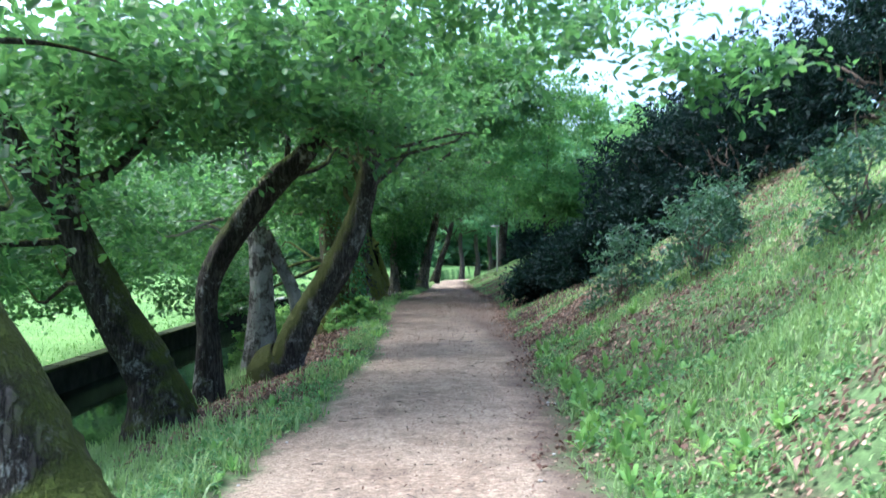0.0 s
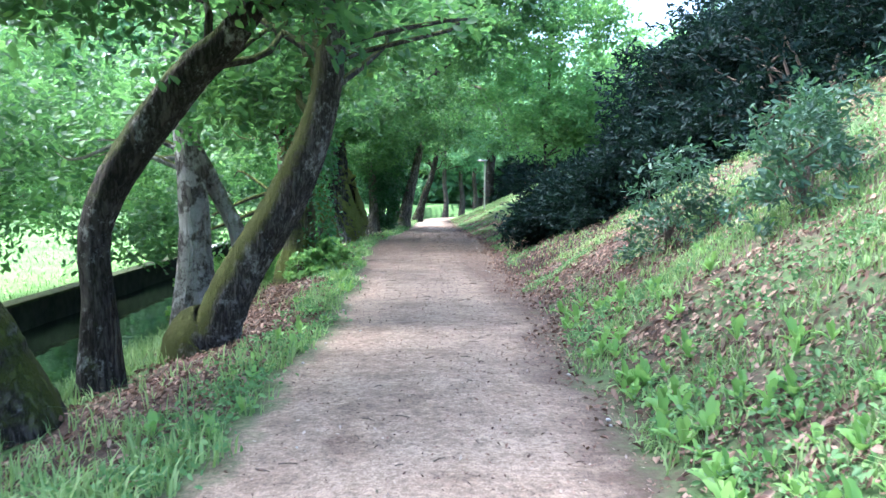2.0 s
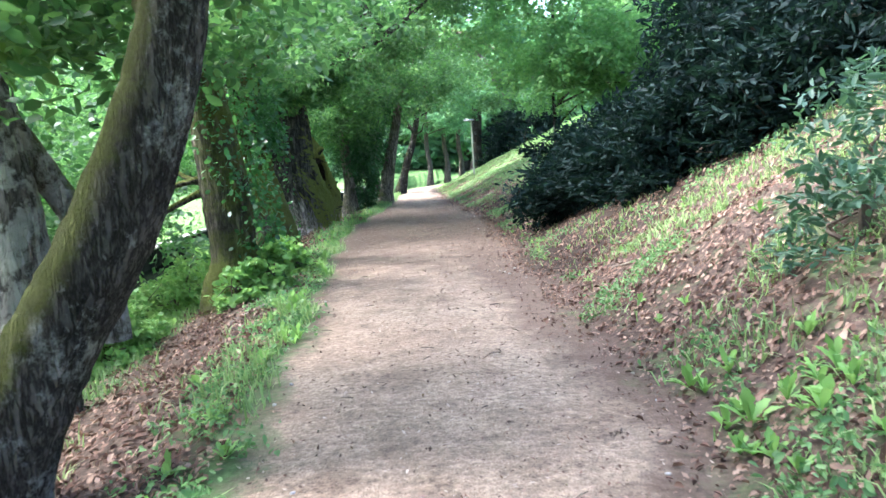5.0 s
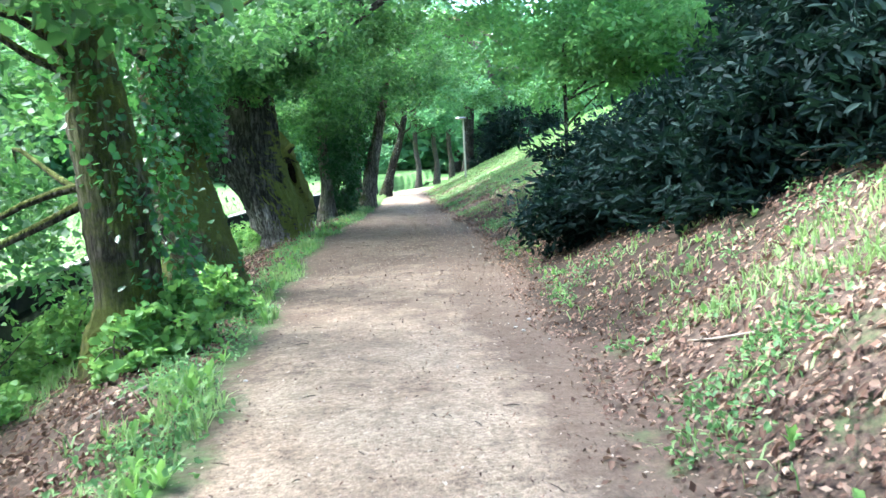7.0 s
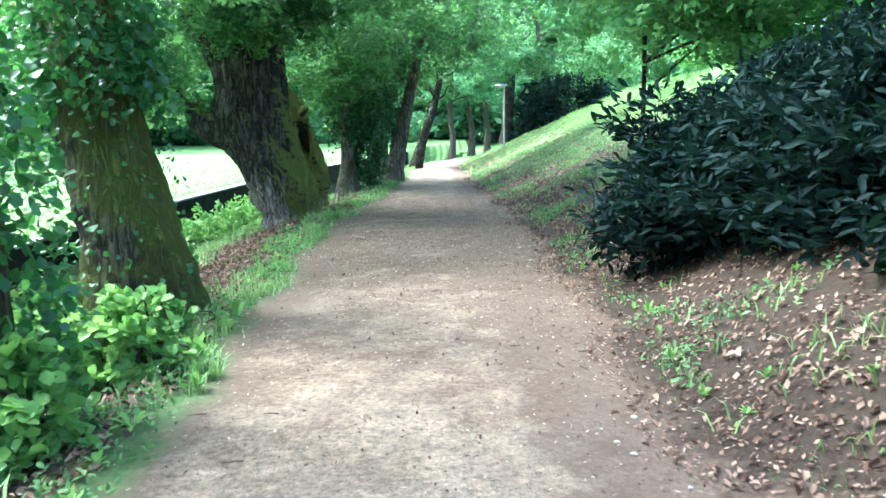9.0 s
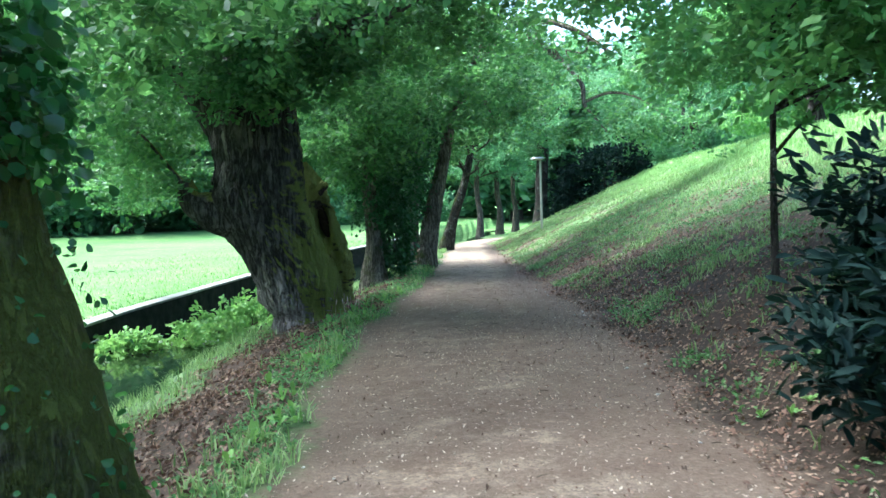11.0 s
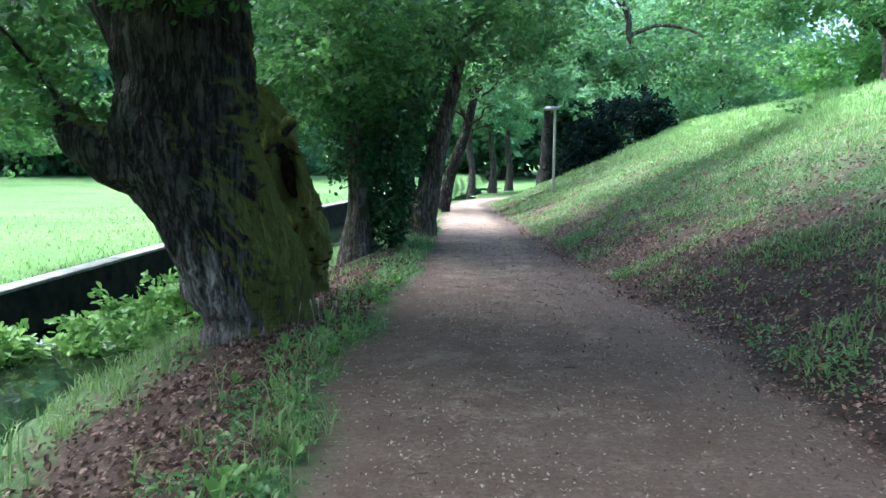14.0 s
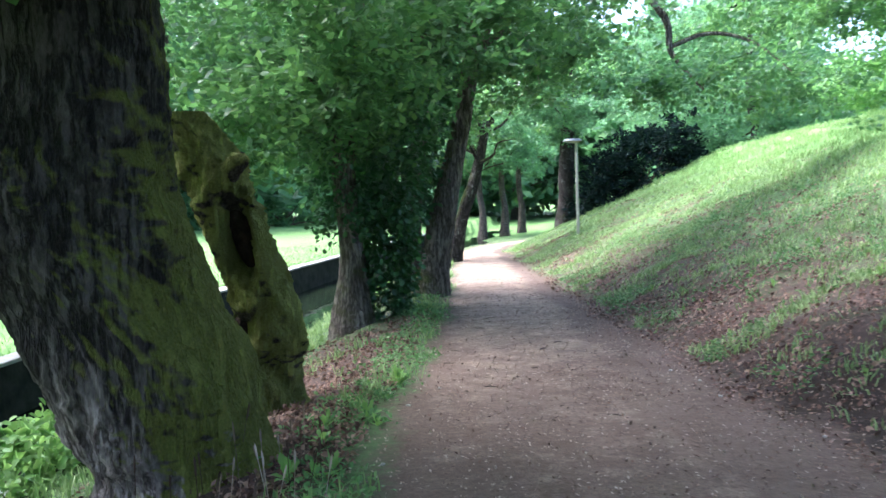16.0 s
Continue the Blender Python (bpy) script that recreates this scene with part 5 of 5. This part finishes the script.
def rosette(seed, n, size, erect):
    """A broad-leaved weed: leaves fan out of one root."""
    rng = np.random.default_rng(seed)
    root = thing("weed_plant", (0, 0, -5), "fresh light green broad-leaved weed on the verge", "plant", "weeds on the verges")
    for k in range(n):
        a = 2 * math.pi * k / n + rng.uniform(-0.4, 0.4)
        L = size * rng.uniform(0.6, 1.15)
        w = L * rng.uniform(0.062, 0.1)
        e = erect * rng.uniform(0.6, 1.3)
        vs, fs = [], []
        steps = 9
        for i in range(steps + 1):
            u = i / steps
            r, z = L * u * math.cos(e) + 0.0, L * u * math.sin(e) - L * 0.45 * u * u * math.cos(e)
            half = w * (0.2 + 1.5 * math.sin(math.pi * min(1, 0.9 * u ** 1.5 + 0.03)) ** 0.8) * (1 - 0.6 * u ** 8) * (1 + 0.24 * math.sin(i * 2.3 + k))
            for q in (-1, 0, 1):
                vs.append((r, half * q, z + abs(q) * half * 0.35))
        for i in range(steps):
            for q in range(2):
                b = i * 3 + q
                fs.append((b, b + 3, b + 4, b + 1))
        v = np.array(vs)
        c, s = math.cos(a), math.sin(a)
        v = np.stack([v[:, 0] * c - v[:, 1] * s, v[:, 0] * s + v[:, 1] * c, v[:, 2] - 5], 1)
        mesh_object("leaf", v, np.array(fs), WEED_LEAF, root, smooth=True)
    return root


def weeds():
    rng = np.random.default_rng(36)
    kinds = [rosette(1, 9, 0.23, 1.05), rosette(2, 7, 0.27, 1.2), rosette(3, 10, 0.18, 0.85), rosette(4, 6, 0.29, 1.3)]
    spots = []
    for k in range(135):
        y = 4.0 + 7.5 * rng.random()
        spots.append((edge_r(y) + 0.12 + abs(rng.normal(0, 0.5)), y, 1.0))
    for k in range(56):
        y = rng.uniform(9.5, 21)
        spots.append((edge_r(y) + 0.2 + 1.6 * rng.random() ** 1.3, y, 0.62))
    for k in range(26):
        y = rng.uniform(20, 34)
        spots.append((edge_r(y) + 0.3 + 1.8 * rng.random(), y, 0.6))
    for k in range(95):
        y = rng.uniform(4.5, 30)
        spots.append((edge_l(y) - 0.05 - abs(rng.normal(0, 0.22)), y, 0.9))
    for i, (x, y, s) in enumerate(spots):
        s *= rng.uniform(0.5, 1.0)
        m = pose(x, y, float(ground_z(x, y)) + 0.005, rng.uniform(-8, 8), rng.uniform(-8, 8), rng.uniform(0, 360)) @ Matrix.Scale(s, 4)
        src = kinds[i % 4]
        if i < 4:
            src.matrix_basis = m
        else:
            copy_thing(src, m)


def verge_plants():
    """Leafy young growth at the foot of the ivied trunk."""
    for k, (x, y, r, h) in enumerate(((-3.3, 16.0, 0.5, 0.75), (-3.2, 18.2, 0.5, 0.8), (-3.6, 17.1, 0.6, 0.9), (-3.5, 20.6, 0.5, 0.7), (-3.1, 15.3, 0.4, 0.55))):
        make_bush(x, y, r, r * 1.4, h, 80, WEED_LEAF, "lush green undergrowth on the stream bank", 0.075, "undergrowth", 150 + k, per=22, stems=8, name="undergrowth", reach=0.15, slim=0.7)
    for k, (x, y, r, h) in enumerate(((-2.0, 17.8, 0.36, 0.5), (-1.72, 16.6, 0.32, 0.55), (-1.65, 17.7, 0.27, 0.45), (-1.95, 16.3, 0.28, 0.45), (-1.72, 18.4, 0.22, 0.32))):
        make_bush(x, y, r, r * 1.3, h, 44, WEED_LEAF, "bright leafy undergrowth at the foot of the ivied trunks", 0.078, "undergrowth", 140 + k, per=20, stems=8, name="undergrowth", reach=0.12, slim=0.8)


def seed_stalks():
    """Dry flowering stalks at the foot of the old oak."""
    rng = np.random.default_rng(39)
    pieces = []
    for k in range(26):
        x, y = -1.75 + rng.normal(0, 0.28), 27.2 + rng.normal(0, 0.35)
        z, h = float(ground_z(x, y)), rng.uniform(0.22, 0.42)
        tip = np.array([x + rng.normal(0, 0.05), y + rng.normal(0, 0.05), z + h])
        foot = np.array([x, y, z - 0.01])
        line = [[*foot, 0.0022], [*(foot * 0.25 + tip * 0.75), 0.0018], [*(foot * 0.2 + tip * 0.8), 0.006], [*(foot * 0.06 + tip * 0.94), 0.006], [*tip, 0.001]]
        pieces.append(tube_arrays(np.array(line), 5, 0.1, 0, k))
    v, f = join(pieces)
    tagged(mesh_object("seed_stalks", v, f, CHIP), "thin pale seed stalks at the foot of the old oak", "grass", kind="stuff")


seed_stalks()
grass_left()
grass_right()
lawn_grass()
litter()
ground_cover()
crumbs()
twigs()
weeds()
verge_plants()


def foam():
    rng = np.random.default_rng(41)
    x = np.linspace(-5.7, -3.9, 500)
    at = np.stack([x + rng.normal(0, 0.02, 500), 29.0 + rng.normal(0, 0.035, 500), -0.84 + rng.uniform(0.0, 0.012, 500)], 1)
    v, f = leaf_arrays(at, 0.05, rng, 0.5, 0.1, 1.0)
    tagged(mesh_object("foam", v, f, FOAM), "white water where the stream drops over a sill", "foam", kind="stuff")


foam()


# ---- fallen sticks and pebbles ----
def fallen_branch(pts, r, label):
    line = np.array([(x, y, float(ground_z(x, y)) + r * 0.8 + up, 1) for x, y, up in pts])
    line = ease(line, 16)
    line[:, 3] = np.linspace(r, r * 0.35, 16)
    root = thing("fallen_branch", tuple(line[0, :3]), label, "branch", "fallen sticks")
    v, f = tube_arrays(line, 8, 0.07, 0, 5)
    mesh_object("stick", v, f, STICK, root, smooth=True)
    mid = line[9, :3]
    side = np.array([[*mid, r * 0.5], [*(mid + [0.07, 0.1, 0.03]), r * 0.35], [*(mid + [0.1, 0.24, 0.02]), r * 0.2]])
    v, f = tube_arrays(side, 6, 0.05, 0, 6)
    mesh_object("side_twig", v, f, STICK, root, smooth=True)


STICK = plain("weathered_stick", (0.20, 0.165, 0.13), (0.38, 0.33, 0.27), 12, 0.9, 0.15)
STONE = plain("pale_pebble", (0.30, 0.28, 0.25), (0.52, 0.50, 0.46), 20, 0.85, 0.2)
fallen_branch([(-1.85, 15.0, 0.0), (-1.55, 15.25, 0.02), (-1.4, 15.6, 0.0), (-1.3, 15.95, 0.0)], 0.018, "pale dead branch lying on the leafy verge")
fallen_branch([(2.0, 14.2, 0.0), (1.75, 14.6, 0.015), (1.62, 15.0, 0.0)], 0.009, "thin dead branch lying on the fallen leaves")


def pebbles():
    rng = np.random.default_rng(44)
    meshes = []
    for k in range(3):
        bm = bmesh.new()
        bmesh.ops.create_icosphere(bm, subdivisions=2, radius=1)
        for q in bm.verts:
            q.co *= 1 + 0.22 * noise.noise(q.co * 1.3 + Vector((k * 5, 0, 0)))
            q.co.z *= 0.6
        me = bpy.data.meshes.new("pebble")
        bm.to_mesh(me)
        bm.free()
        for f in me.polygons:
            f.use_smooth = True
        me.materials.append(STONE)
        meshes.append(me)
    for k in range(46):
        y = rng.uniform(4.5, 30)
        x = edge_r(y) - abs(rng.normal(0, 0.22)) if rng.random() < 0.65 else edge_l(y) + abs(rng.normal(0, 0.2))
        r = rng.uniform(0.006, 0.015)
        ob = new("pebble", meshes[k % 3])
        ob.matrix_basis = pose(x, y, float(ground_z(x, y)) + r * 0.35, 0, 0, rng.uniform(0, 360)) @ Matrix.Diagonal((r * 1.3, r, r, 1))
        tagged(ob, "small pale pebble lying at the edge of the path", "pebble", "pebbles on the path")


pebbles()
